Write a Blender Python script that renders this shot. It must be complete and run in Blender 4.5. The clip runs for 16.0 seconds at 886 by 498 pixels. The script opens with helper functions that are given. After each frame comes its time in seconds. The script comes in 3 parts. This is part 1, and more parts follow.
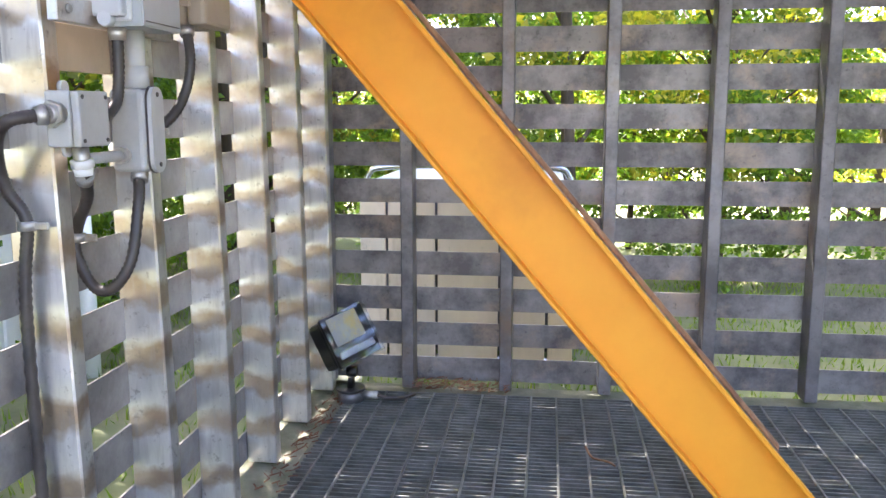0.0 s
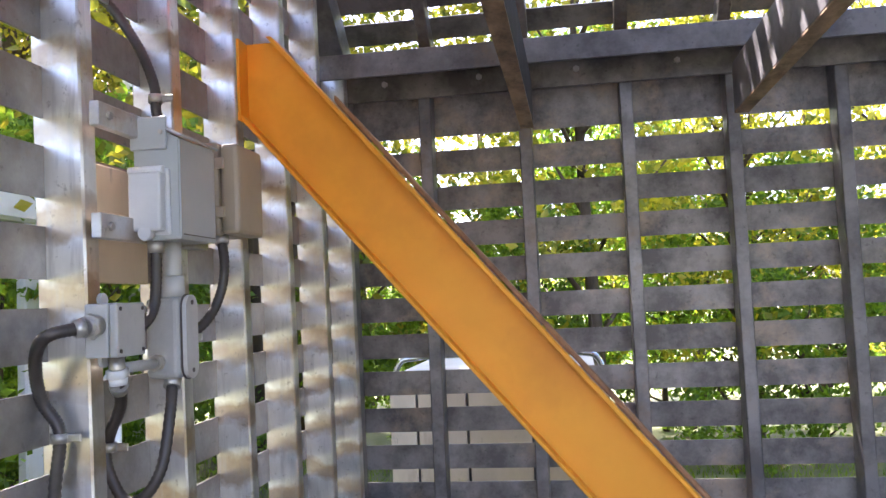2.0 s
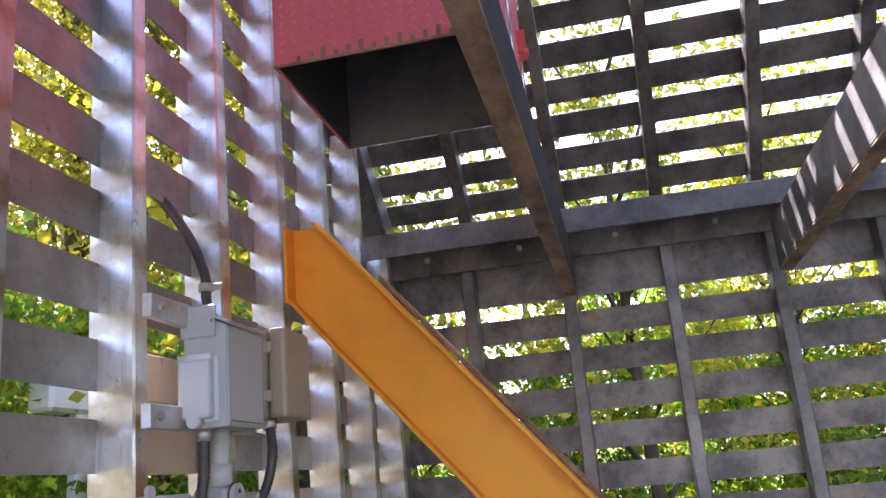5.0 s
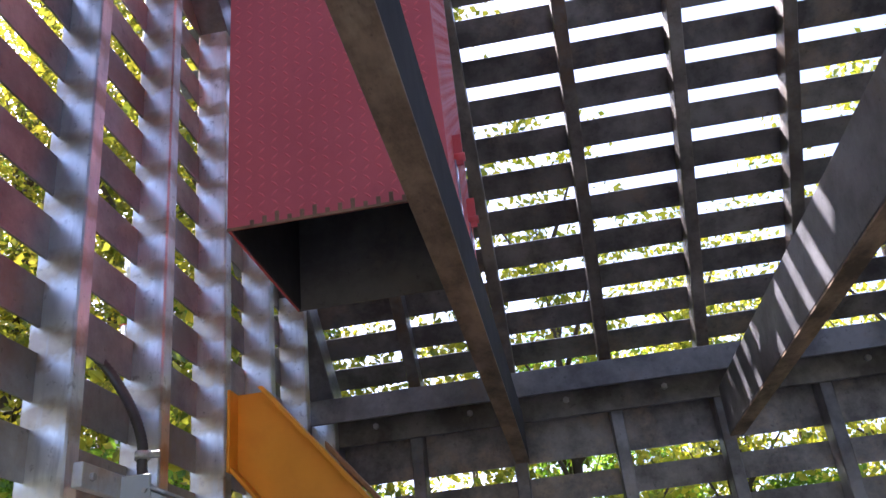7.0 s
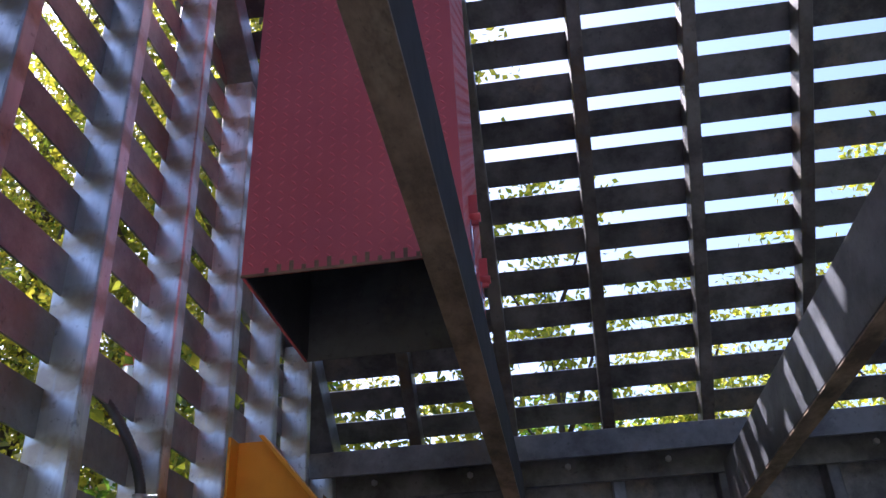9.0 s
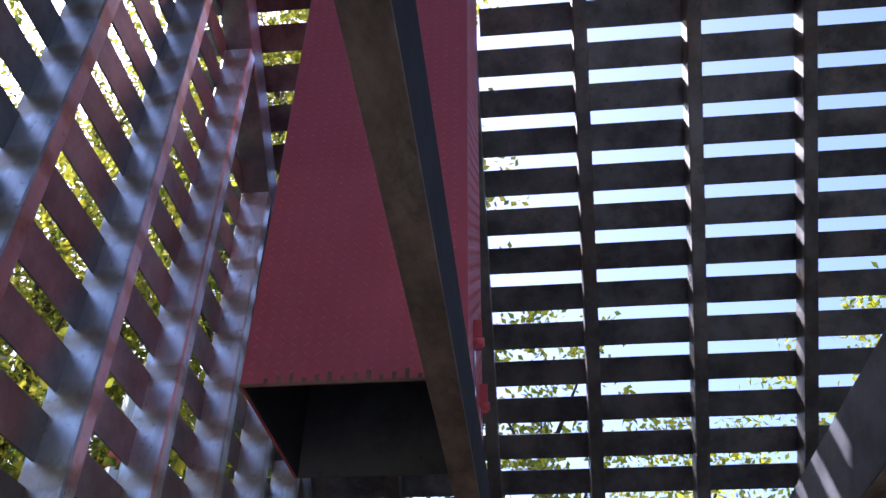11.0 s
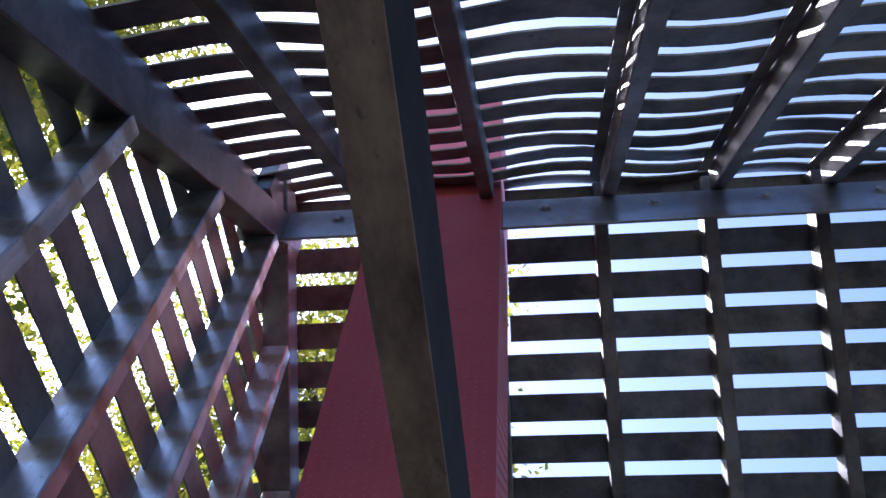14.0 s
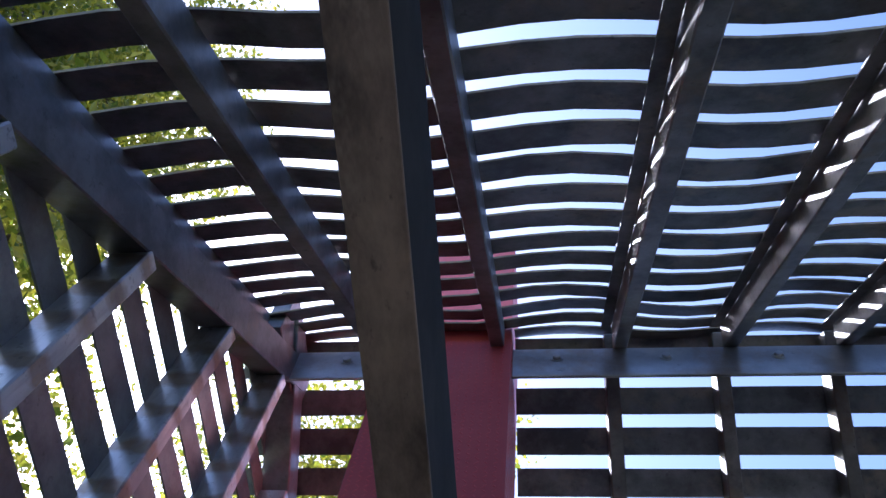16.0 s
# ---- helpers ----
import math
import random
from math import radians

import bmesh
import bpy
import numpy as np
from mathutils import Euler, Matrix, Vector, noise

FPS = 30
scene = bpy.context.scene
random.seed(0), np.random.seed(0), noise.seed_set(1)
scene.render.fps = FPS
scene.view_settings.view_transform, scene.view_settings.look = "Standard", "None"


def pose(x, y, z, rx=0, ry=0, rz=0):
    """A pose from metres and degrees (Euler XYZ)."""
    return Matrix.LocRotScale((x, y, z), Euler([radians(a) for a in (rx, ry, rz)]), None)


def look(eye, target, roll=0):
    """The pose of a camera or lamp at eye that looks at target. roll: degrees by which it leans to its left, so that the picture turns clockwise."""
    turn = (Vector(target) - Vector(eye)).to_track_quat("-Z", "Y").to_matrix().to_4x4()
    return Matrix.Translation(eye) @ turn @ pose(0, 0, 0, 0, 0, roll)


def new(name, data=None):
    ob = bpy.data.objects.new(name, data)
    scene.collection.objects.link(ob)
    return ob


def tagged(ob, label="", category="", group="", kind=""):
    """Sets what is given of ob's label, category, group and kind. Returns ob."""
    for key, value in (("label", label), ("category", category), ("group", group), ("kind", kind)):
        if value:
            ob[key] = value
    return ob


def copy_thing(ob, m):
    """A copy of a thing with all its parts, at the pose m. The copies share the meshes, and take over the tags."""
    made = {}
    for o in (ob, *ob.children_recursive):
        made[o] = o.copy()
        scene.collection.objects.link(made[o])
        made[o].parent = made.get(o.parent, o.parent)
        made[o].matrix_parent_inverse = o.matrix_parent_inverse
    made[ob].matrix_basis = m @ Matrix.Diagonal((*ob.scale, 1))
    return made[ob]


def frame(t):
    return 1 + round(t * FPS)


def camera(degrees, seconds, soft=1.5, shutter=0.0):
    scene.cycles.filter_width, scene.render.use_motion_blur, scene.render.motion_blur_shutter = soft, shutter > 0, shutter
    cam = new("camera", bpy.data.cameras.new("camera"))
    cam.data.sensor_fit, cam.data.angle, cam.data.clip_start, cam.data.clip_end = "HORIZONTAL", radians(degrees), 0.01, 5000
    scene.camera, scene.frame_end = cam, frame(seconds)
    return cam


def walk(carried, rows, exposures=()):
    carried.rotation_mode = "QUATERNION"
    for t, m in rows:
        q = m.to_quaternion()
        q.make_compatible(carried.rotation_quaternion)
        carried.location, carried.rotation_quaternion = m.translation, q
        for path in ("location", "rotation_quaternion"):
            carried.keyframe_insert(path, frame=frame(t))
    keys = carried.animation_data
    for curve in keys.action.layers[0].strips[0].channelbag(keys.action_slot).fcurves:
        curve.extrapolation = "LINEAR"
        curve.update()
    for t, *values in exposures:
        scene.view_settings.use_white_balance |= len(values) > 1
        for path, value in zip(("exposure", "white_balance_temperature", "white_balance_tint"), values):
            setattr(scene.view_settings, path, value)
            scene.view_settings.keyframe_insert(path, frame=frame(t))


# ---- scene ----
cam = camera(55.705, 16.0)
# seconds, eye, yaw to the left, pitch up, roll
ROWS = [
    (0, 0.0100, 0.2346, 1.1627, 7.082, -9.183, -0.084),
    (0.5, 0.0103, 0.2332, 1.1682, 7.459, -6.637, -0.481),
    (1, 0.0105, 0.2313, 1.1735, 8.074, -4.669, -0.386),
    (1.5, 0.0109, 0.2286, 1.1781, 8.207, -1.146, -1.229),
    (2, 0.0114, 0.2231, 1.1814, 8.716, 3.525, -2.535),
    (2.5, 0.0135, 0.2205, 1.1843, 9.161, 5.408, -2.887),
    (3, 0.0140, 0.2178, 1.1869, 10.425, 7.960, -3.712),
    (3.2, 0.0142, 0.2176, 1.1874, 10.866, 8.635, -4.090),
    (5.3, 0.0167, 0.2240, 1.1887, 10.803, 17.126, -5.183),
    (5.5, 0.0169, 0.2247, 1.1896, 10.245, 18.376, -5.538),
    (6, 0.0161, 0.2264, 1.1921, 8.697, 20.361, -6.564),
    (6.5, 0.0150, 0.2274, 1.1935, 7.213, 23.167, -6.929),
    (7, 0.0131, 0.2270, 1.1926, 6.366, 26.047, -6.274),
    (7.5, 0.0118, 0.2256, 1.1921, 6.401, 27.166, -5.564),
    (8, 0.0107, 0.2229, 1.1913, 6.484, 28.363, -4.361),
    (8.2, 0.0100, 0.2214, 1.1910, 6.530, 28.770, -4.020),
    (10.3, -0.0014, 0.2074, 1.1889, 6.831, 34.183, -0.533),
    (10.5, -0.0022, 0.2064, 1.1895, 6.862, 35.385, 0.072),
    (11, -0.0034, 0.2050, 1.1930, 6.613, 38.112, 1.125),
    (11.5, -0.0047, 0.2033, 1.1958, 7.287, 41.257, 1.877),
    (12, -0.0050, 0.2001, 1.1991, 8.477, 45.074, 2.869),
    (12.5, -0.0045, 0.1966, 1.2028, 9.152, 49.055, 3.606),
    (13, -0.0032, 0.1936, 1.2064, 9.786, 53.077, 5.088),
    (13.5, -0.0034, 0.1921, 1.2079, 10.374, 55.524, 5.685),
    (14, -0.0044, 0.1911, 1.2093, 11.698, 57.981, 7.145),
    (14.5, -0.0057, 0.1894, 1.2099, 13.562, 61.511, 9.648),
    (15, -0.0065, 0.1874, 1.2103, 14.899, 63.939, 11.611),
    (15.5, -0.0062, 0.1853, 1.2108, 16.023, 65.501, 13.093),
    (16, -0.0037, 0.1842, 1.2132, 17.329, 67.461, 14.472),
]
walk(cam, [(t, pose(x, y, z, 0, 0, yaw) @ pose(0, 0, 0, 90 + pitch) @ pose(0, 0, 0, 0, 0, roll)) for t, x, y, z, yaw, pitch, roll in ROWS],
     exposures=[(0, 3.7, 6200, 24), (1, 3.37, 6200, 25), (3, 3.02, 6100, 29), (5.5, 2.77, 6000, 32), (8, 1.8, 5450, 23), (11, 1.35, 5180, 26), (12.5, 1.27, 5100, 24), (16, 1.22, 4900, 18)])

# ---- light ----
SUN_FROM = Vector((-0.75, 0.47, 1.0)).normalized()
world = bpy.data.worlds.new("sky")
scene.world = world
world.use_nodes = True
wn, wl = world.node_tree.nodes, world.node_tree.links
sky = wn.new("ShaderNodeTexSky")
sky.sky_type, sky.sun_disc = "NISHITA", False
sky.sun_elevation = math.asin(SUN_FROM.z)
sky.sun_rotation = math.atan2(SUN_FROM.x, SUN_FROM.y)
sky.dust_density, sky.air_density = 3.5, 0.9
wl.new(sky.outputs[0], wn["Background"].inputs[0])
wn["Background"].inputs[1].default_value = 0.15
sun = new("sun", bpy.data.lights.new("sun", "SUN"))
sun.data.energy, sun.data.angle, sun.data.color = 5.0, radians(0.5), (1.0, 0.95, 0.86)
sun.matrix_world = look(SUN_FROM * 30, (0, 0, 0))


# ---- materials ----
def material(name):
    m = bpy.data.materials.new(name)
    m.use_nodes = True
    return m, m.node_tree.nodes, m.node_tree.links, m.node_tree.nodes["Principled BSDF"]


def tex(n, l, scale, detail=4.0, stretch=(1, 1, 1), rough=0.6):
    co = n.new("ShaderNodeTexCoord")
    mp = n.new("ShaderNodeMapping")
    mp.inputs["Scale"].default_value = stretch
    l.new(co.outputs["Object"], mp.inputs[0])
    t = n.new("ShaderNodeTexNoise")
    t.inputs["Scale"].default_value, t.inputs["Detail"].default_value, t.inputs["Roughness"].default_value = scale, detail, rough
    l.new(mp.outputs[0], t.inputs["Vector"])
    return t.outputs["Fac"]


def ramp(n, l, fac, stops):
    r = n.new("ShaderNodeValToRGB")
    while len(r.color_ramp.elements) < len(stops):
        r.color_ramp.elements.new(0.5)
    for e, (p, c) in zip(r.color_ramp.elements, stops):
        e.position, e.color = p, (*c, 1)
    l.new(fac, r.inputs[0])
    return r.outputs[0]


def mix(n, l, fac, a, b, mode="MIX"):
    m = n.new("ShaderNodeMix")
    m.data_type, m.blend_type = "RGBA", mode
    for sock, v in ((m.inputs[0], fac), (m.inputs[6], a), (m.inputs[7], b)):
        if hasattr(v, "links"):
            l.new(v, sock)
        else:
            sock.default_value = v if isinstance(v, float) else (*v, 1)
    return m.outputs[2]


def bump(n, l, b, height, strength, distance=0.002):
    k = n.new("ShaderNodeBump")
    k.inputs["Strength"].default_value, k.inputs["Distance"].default_value = strength, distance
    l.new(height, k.inputs["Height"])
    l.new(k.outputs[0], b.inputs["Normal"])


def surface(name, light, dark, stain, rough=(0.35, 0.6), metal=0.0, scale=6.0, stain_at=(0.55, 0.72), grain=90.0, relief=0.25, stretch=(1, 1, 1), flecks=0.55):
    """Two-scale surface: cloudy tone, stains with their own shape, fine grain."""
    m, n, l, b = material(name)
    info = n.new("ShaderNodeObjectInfo")
    base = ramp(n, l, tex(n, l, scale, 6, stretch, 0.68), ((0.38, dark), (0.62, light)))
    spots = ramp(n, l, tex(n, l, scale * 0.55, 6, stretch, 0.7), ((stain_at[0], (0, 0, 0)), (stain_at[1], (1, 1, 1))))
    col = mix(n, l, spots, base, stain)
    fleck = ramp(n, l, tex(n, l, scale * 7, 3, stretch, 0.7), ((0.62, (0, 0, 0)), (0.74, (flecks, flecks, flecks))))
    col = mix(n, l, fleck, col, tuple(0.45 * v for v in dark))
    val = n.new("ShaderNodeMapRange")
    val.inputs[3].default_value, val.inputs[4].default_value = 0.82, 1.12
    l.new(info.outputs["Random"], val.inputs[0])
    hsv = n.new("ShaderNodeHueSaturation")
    l.new(val.outputs[0], hsv.inputs["Value"])
    l.new(col, hsv.inputs["Color"])
    l.new(hsv.outputs[0], b.inputs["Base Color"])
    fine = tex(n, l, grain, 3, stretch)
    r = n.new("ShaderNodeMapRange")
    r.inputs[3].default_value, r.inputs[4].default_value = rough
    l.new(tex(n, l, scale * 2.5, 4, stretch), r.inputs[0])
    l.new(r.outputs[0], b.inputs["Roughness"])
    b.inputs["Metallic"].default_value = metal
    bump(n, l, b, fine, relief, 0.001)
    return m


STEEL = surface("weathered_steel", (0.76, 0.75, 0.74), (0.55, 0.54, 0.54), (0.47, 0.34, 0.23), (0.30, 0.46), 0.8, 5.0, (0.5, 0.7))
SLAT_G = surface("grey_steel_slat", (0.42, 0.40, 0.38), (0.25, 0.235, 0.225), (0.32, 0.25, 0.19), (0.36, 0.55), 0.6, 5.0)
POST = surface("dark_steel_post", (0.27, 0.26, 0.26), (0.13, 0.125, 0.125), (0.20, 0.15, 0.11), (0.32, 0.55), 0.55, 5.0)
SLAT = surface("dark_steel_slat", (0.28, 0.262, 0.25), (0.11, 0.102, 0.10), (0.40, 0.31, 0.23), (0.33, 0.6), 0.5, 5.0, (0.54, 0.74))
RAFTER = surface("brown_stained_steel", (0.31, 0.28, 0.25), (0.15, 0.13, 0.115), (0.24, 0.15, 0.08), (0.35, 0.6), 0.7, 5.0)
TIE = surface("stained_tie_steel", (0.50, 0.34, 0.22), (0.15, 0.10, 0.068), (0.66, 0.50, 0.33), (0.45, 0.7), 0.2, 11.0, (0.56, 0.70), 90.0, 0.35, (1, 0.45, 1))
YELLOW = surface("orange_yellow_paint", (0.84, 0.36, 0.025), (0.79, 0.325, 0.02), (0.66, 0.25, 0.018), (0.42, 0.55), 0.0, 2.5, (0.56, 0.8), 60, 0.08, flecks=0.04)
YELLOW.node_tree.nodes["Principled BSDF"].inputs["Specular IOR Level"].default_value = 0.3
RUST = surface("rusty_bar", (0.35, 0.19, 0.09), (0.2, 0.1, 0.05), (0.13, 0.07, 0.04), (0.6, 0.85), 0.0, 12.0)
RED = surface("red_tread_paint", (0.84, 0.15, 0.155), (0.78, 0.13, 0.135), (0.68, 0.11, 0.115), (0.4, 0.55), 0.0, 3.0, flecks=0.12)
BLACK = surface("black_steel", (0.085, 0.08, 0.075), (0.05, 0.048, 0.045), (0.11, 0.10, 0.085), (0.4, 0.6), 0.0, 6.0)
GRATE = surface("galvanised_grating", (0.27, 0.275, 0.25), (0.155, 0.16, 0.145), (0.18, 0.16, 0.13), (0.35, 0.55), 0.6, 9.0)
GREY_PVC = surface("grey_plastic", (0.50, 0.50, 0.48), (0.43, 0.43, 0.41), (0.36, 0.35, 0.31), (0.38, 0.5), 0.0, 7.0, (0.62, 0.8), flecks=0.15)
BOX_GREY = surface("grey_enamel", (0.40, 0.43, 0.44), (0.36, 0.39, 0.40), (0.33, 0.34, 0.32), (0.3, 0.42), 0.0, 5.0, (0.65, 0.85), 120, 0.1, flecks=0.08)
TAN = surface("tan_plastic", (0.47, 0.39, 0.29), (0.42, 0.35, 0.26), (0.34, 0.28, 0.20), (0.4, 0.5), 0.0, 6.0, (0.62, 0.85), 120, 0.1, flecks=0.08)
COVER = surface("pale_grey_plastic", (0.60, 0.62, 0.64), (0.54, 0.56, 0.58), (0.48, 0.48, 0.46), (0.3, 0.4), 0.0, 6.0, (0.7, 0.9), 120, 0.08, flecks=0.05)
HOSE = surface("dark_flexible_conduit", (0.075, 0.062, 0.055), (0.045, 0.038, 0.034), (0.11, 0.09, 0.07), (0.35, 0.5), 0.0, 9.0)
ZINC = surface("zinc_fitting", (0.6, 0.58, 0.54), (0.42, 0.40, 0.36), (0.4, 0.3, 0.15), (0.3, 0.5), 0.7, 25.0)
WHITE = surface("white_paint", (0.80, 0.80, 0.78), (0.74, 0.74, 0.72), (0.6, 0.59, 0.55), (0.4, 0.6), 0.0, 4.0, (0.65, 0.85), flecks=0.1)
CREAM = surface("cream_boards", (0.72, 0.58, 0.42), (0.62, 0.49, 0.34), (0.38, 0.27, 0.17), (0.5, 0.7), 0.0, 3.0, (0.6, 0.75), 70, 0.2, (1, 1, 0.4))
CHROME = surface("bright_metal", (0.72, 0.74, 0.76), (0.6, 0.62, 0.65), (0.5, 0.5, 0.5), (0.15, 0.3), 0.9, 8.0)
CURB = surface("mossy_curb", (0.30, 0.30, 0.21), (0.20, 0.21, 0.13), (0.15, 0.16, 0.07), (0.6, 0.85), 0.0, 9.0)
CONCRETE = surface("pale_concrete", (0.50, 0.46, 0.40), (0.40, 0.365, 0.32), (0.32, 0.28, 0.23), (0.7, 0.9), 0.0, 2.0)
PIT = surface("warm_bounce_brown", (0.30, 0.25, 0.20), (0.19, 0.155, 0.12), (0.14, 0.11, 0.08), (0.8, 0.95), 0.0, 14.0)
LITTER = surface("needle_litter", (0.22, 0.09, 0.04), (0.12, 0.05, 0.025), (0.30, 0.15, 0.07), (0.8, 0.95), 0.0, 40.0)
FLUE = surface("brown_black_steel", (0.20, 0.18, 0.155), (0.12, 0.105, 0.09), (0.24, 0.19, 0.14), (0.5, 0.7), 0.0, 7.0)
LAMP_BLACK = surface("black_lamp_housing", (0.022, 0.022, 0.022), (0.015, 0.015, 0.015), (0.04, 0.038, 0.035), (0.3, 0.5), 0.0, 9.0)
MATTE_BLACK = surface("shade_black_steel", (0.03, 0.029, 0.028), (0.018, 0.017, 0.017), (0.05, 0.045, 0.04), (0.75, 0.95), 0.0, 7.0)
SHEET = surface("yellowed_sheet", (0.55, 0.43, 0.13), (0.40, 0.42, 0.36), (0.33, 0.35, 0.33), (0.35, 0.5), 0.3, 9.0, (0.45, 0.55))
BARK = surface("bark", (0.14, 0.10, 0.07), (0.07, 0.05, 0.035), (0.2, 0.17, 0.13), (0.8, 0.95), 0.0, 12.0, (0.6, 0.75), 40, 0.8, (1, 1, 0.25))
GRASS_SOIL = surface("lawn", (0.16, 0.175, 0.07), (0.11, 0.12, 0.05), (0.22, 0.18, 0.10), (0.8, 0.95), 0.0, 1.2, (0.5, 0.7), 60, 0.9)


def leaf_material(name, dark, light, glow=1.75):
    m, n, l, b = material(name)
    geo = n.new("ShaderNodeNewGeometry")
    col = ramp(n, l, geo.outputs["Random Per Island"], ((0.0, dark), (0.55, tuple((p + q) / 2 for p, q in zip(dark, light))), (1.0, light)))
    l.new(col, b.inputs["Base Color"])
    b.inputs["Roughness"].default_value = 0.45
    tr = n.new("ShaderNodeBsdfTranslucent")
    bright = mix(n, l, 1.0, col, (glow, glow * 0.92, glow * 0.29), "MULTIPLY")
    l.new(bright, tr.inputs[0])
    ms = n.new("ShaderNodeMixShader")
    ms.inputs[0].default_value = 0.6
    l.new(b.outputs[0], ms.inputs[1])
    l.new(tr.outputs[0], ms.inputs[2])
    l.new(ms.outputs[0], n["Material Output"].inputs[0])
    return m


LEAF = leaf_material("green_leaf", (0.07, 0.15, 0.03), (0.20, 0.34, 0.06))
LEAF_Y = leaf_material("yellow_green_leaf", (0.13, 0.18, 0.03), (0.48, 0.45, 0.07))
# olive leaves of the tall trees, toned darker for their shadow side
LEAF_T = leaf_material("shaded_olive_leaf", (0.09, 0.13, 0.03), (0.36, 0.33, 0.06), 1.6)
NEEDLE = leaf_material("fir_needle", (0.03, 0.08, 0.03), (0.09, 0.17, 0.05))
BLADE = leaf_material("grass_blade", (0.07, 0.15, 0.02), (0.2, 0.28, 0.05))
glass, gn, gl, gb = material("clear_glass")
gb.inputs["Transmission Weight"].default_value = 1.0
gb.inputs["Roughness"].default_value = 0.03


# posts of the gable wall: brown weld heat tint and painted gap reflections at every slat
STEEL_TINT, tn, tl, tbs = material("tint_and_reflection_steel")
tco = tn.new("ShaderNodeTexCoord")
txyz = tn.new("ShaderNodeSeparateXYZ")
tl.new(tco.outputs["Object"], txyz.inputs[0])


def math_node(op, a, b):
    m = tn.new("ShaderNodeMath")
    m.operation = op
    for sock, v in zip(m.inputs, (a, b)):
        if hasattr(v, "links"):
            tl.new(v, sock)
        else:
            sock.default_value = v
    return m.outputs[0]


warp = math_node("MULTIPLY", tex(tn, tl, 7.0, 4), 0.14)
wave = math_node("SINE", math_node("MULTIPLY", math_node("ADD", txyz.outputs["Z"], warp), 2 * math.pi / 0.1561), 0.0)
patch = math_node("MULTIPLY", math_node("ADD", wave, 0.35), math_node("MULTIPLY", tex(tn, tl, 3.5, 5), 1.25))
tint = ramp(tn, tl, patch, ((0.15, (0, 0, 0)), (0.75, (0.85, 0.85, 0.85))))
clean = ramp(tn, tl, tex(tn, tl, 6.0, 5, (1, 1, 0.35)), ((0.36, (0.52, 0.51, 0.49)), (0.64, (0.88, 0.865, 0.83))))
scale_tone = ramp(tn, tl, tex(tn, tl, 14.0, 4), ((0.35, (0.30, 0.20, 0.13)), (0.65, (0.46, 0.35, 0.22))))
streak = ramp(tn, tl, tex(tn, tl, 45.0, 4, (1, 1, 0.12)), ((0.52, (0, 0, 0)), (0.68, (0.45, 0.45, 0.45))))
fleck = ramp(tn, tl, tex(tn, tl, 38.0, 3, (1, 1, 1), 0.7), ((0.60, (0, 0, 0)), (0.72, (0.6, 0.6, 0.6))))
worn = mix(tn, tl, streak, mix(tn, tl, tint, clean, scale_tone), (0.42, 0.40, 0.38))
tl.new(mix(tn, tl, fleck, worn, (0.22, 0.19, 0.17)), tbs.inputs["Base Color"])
tbs.inputs["Metallic"].default_value = 0.8
trough = tn.new("ShaderNodeMapRange")
trough.inputs[3].default_value, trough.inputs[4].default_value = 0.26, 0.44
tl.new(tex(tn, tl, 12.0, 4), trough.inputs[0])
tl.new(trough.outputs[0], tbs.inputs["Roughness"])
bump(tn, tl, tbs, tex(tn, tl, 90.0, 3), 0.25, 0.001)


# ---- building blocks ----
def mesh_of(name, bm, mat):
    me = bpy.data.meshes.new(name)
    bm.to_mesh(me)
    bm.free()
    me.materials.append(mat)
    return me


def part(name, bm, mat, parent=None, label=""):
    ob = new(name, mesh_of(name, bm, mat))
    if parent:
        ob.parent = parent
    return tagged(ob, label)


def thing(name, label, category, at=(0, 0, 0), group="", kind=""):
    ob = new(name)
    ob.location = at
    ob.empty_display_size = 0.1
    return tagged(ob, label, category, group, kind)


def box(x0, x1, y0, y1, z0, z1, bevel=0.0, segs=1, bm=None):
    bm2 = bmesh.new()
    bmesh.ops.create_cube(bm2, size=1)
    for v in bm2.verts:
        v.co = Vector(((x0 + x1) / 2 + v.co.x * (x1 - x0), (y0 + y1) / 2 + v.co.y * (y1 - y0), (z0 + z1) / 2 + v.co.z * (z1 - z0)))
    if bevel:
        bmesh.ops.bevel(bm2, geom=bm2.edges[:], offset=bevel, segments=segs, affect="EDGES", profile=0.5)
    return join(bm, bm2)


def join(bm, bm2):
    if bm is None:
        return bm2
    me = bpy.data.meshes.new("tmp")
    bm2.to_mesh(me)
    bm2.free()
    bm.from_mesh(me)
    bpy.data.meshes.remove(me)
    return bm


def bar(a, b, across, w, h, bevel=0.003, mat4=None):
    """A bar from a to b; w along `across`, h along the third way, both centred."""
    a, b = Vector(a), Vector(b)
    along = (b - a).normalized()
    side = (Vector(across) - along * along.dot(Vector(across))).normalized()
    up = along.cross(side)
    bm = box(-w / 2, w / 2, 0, (b - a).length, -h / 2, h / 2, bevel)
    m = Matrix((side, along, -up)).transposed().to_4x4()
    if m.determinant() < 0:
        m = Matrix((side, along, up)).transposed().to_4x4()
    bmesh.ops.transform(bm, matrix=Matrix.Translation(a) @ m, verts=bm.verts[:])
    return bm


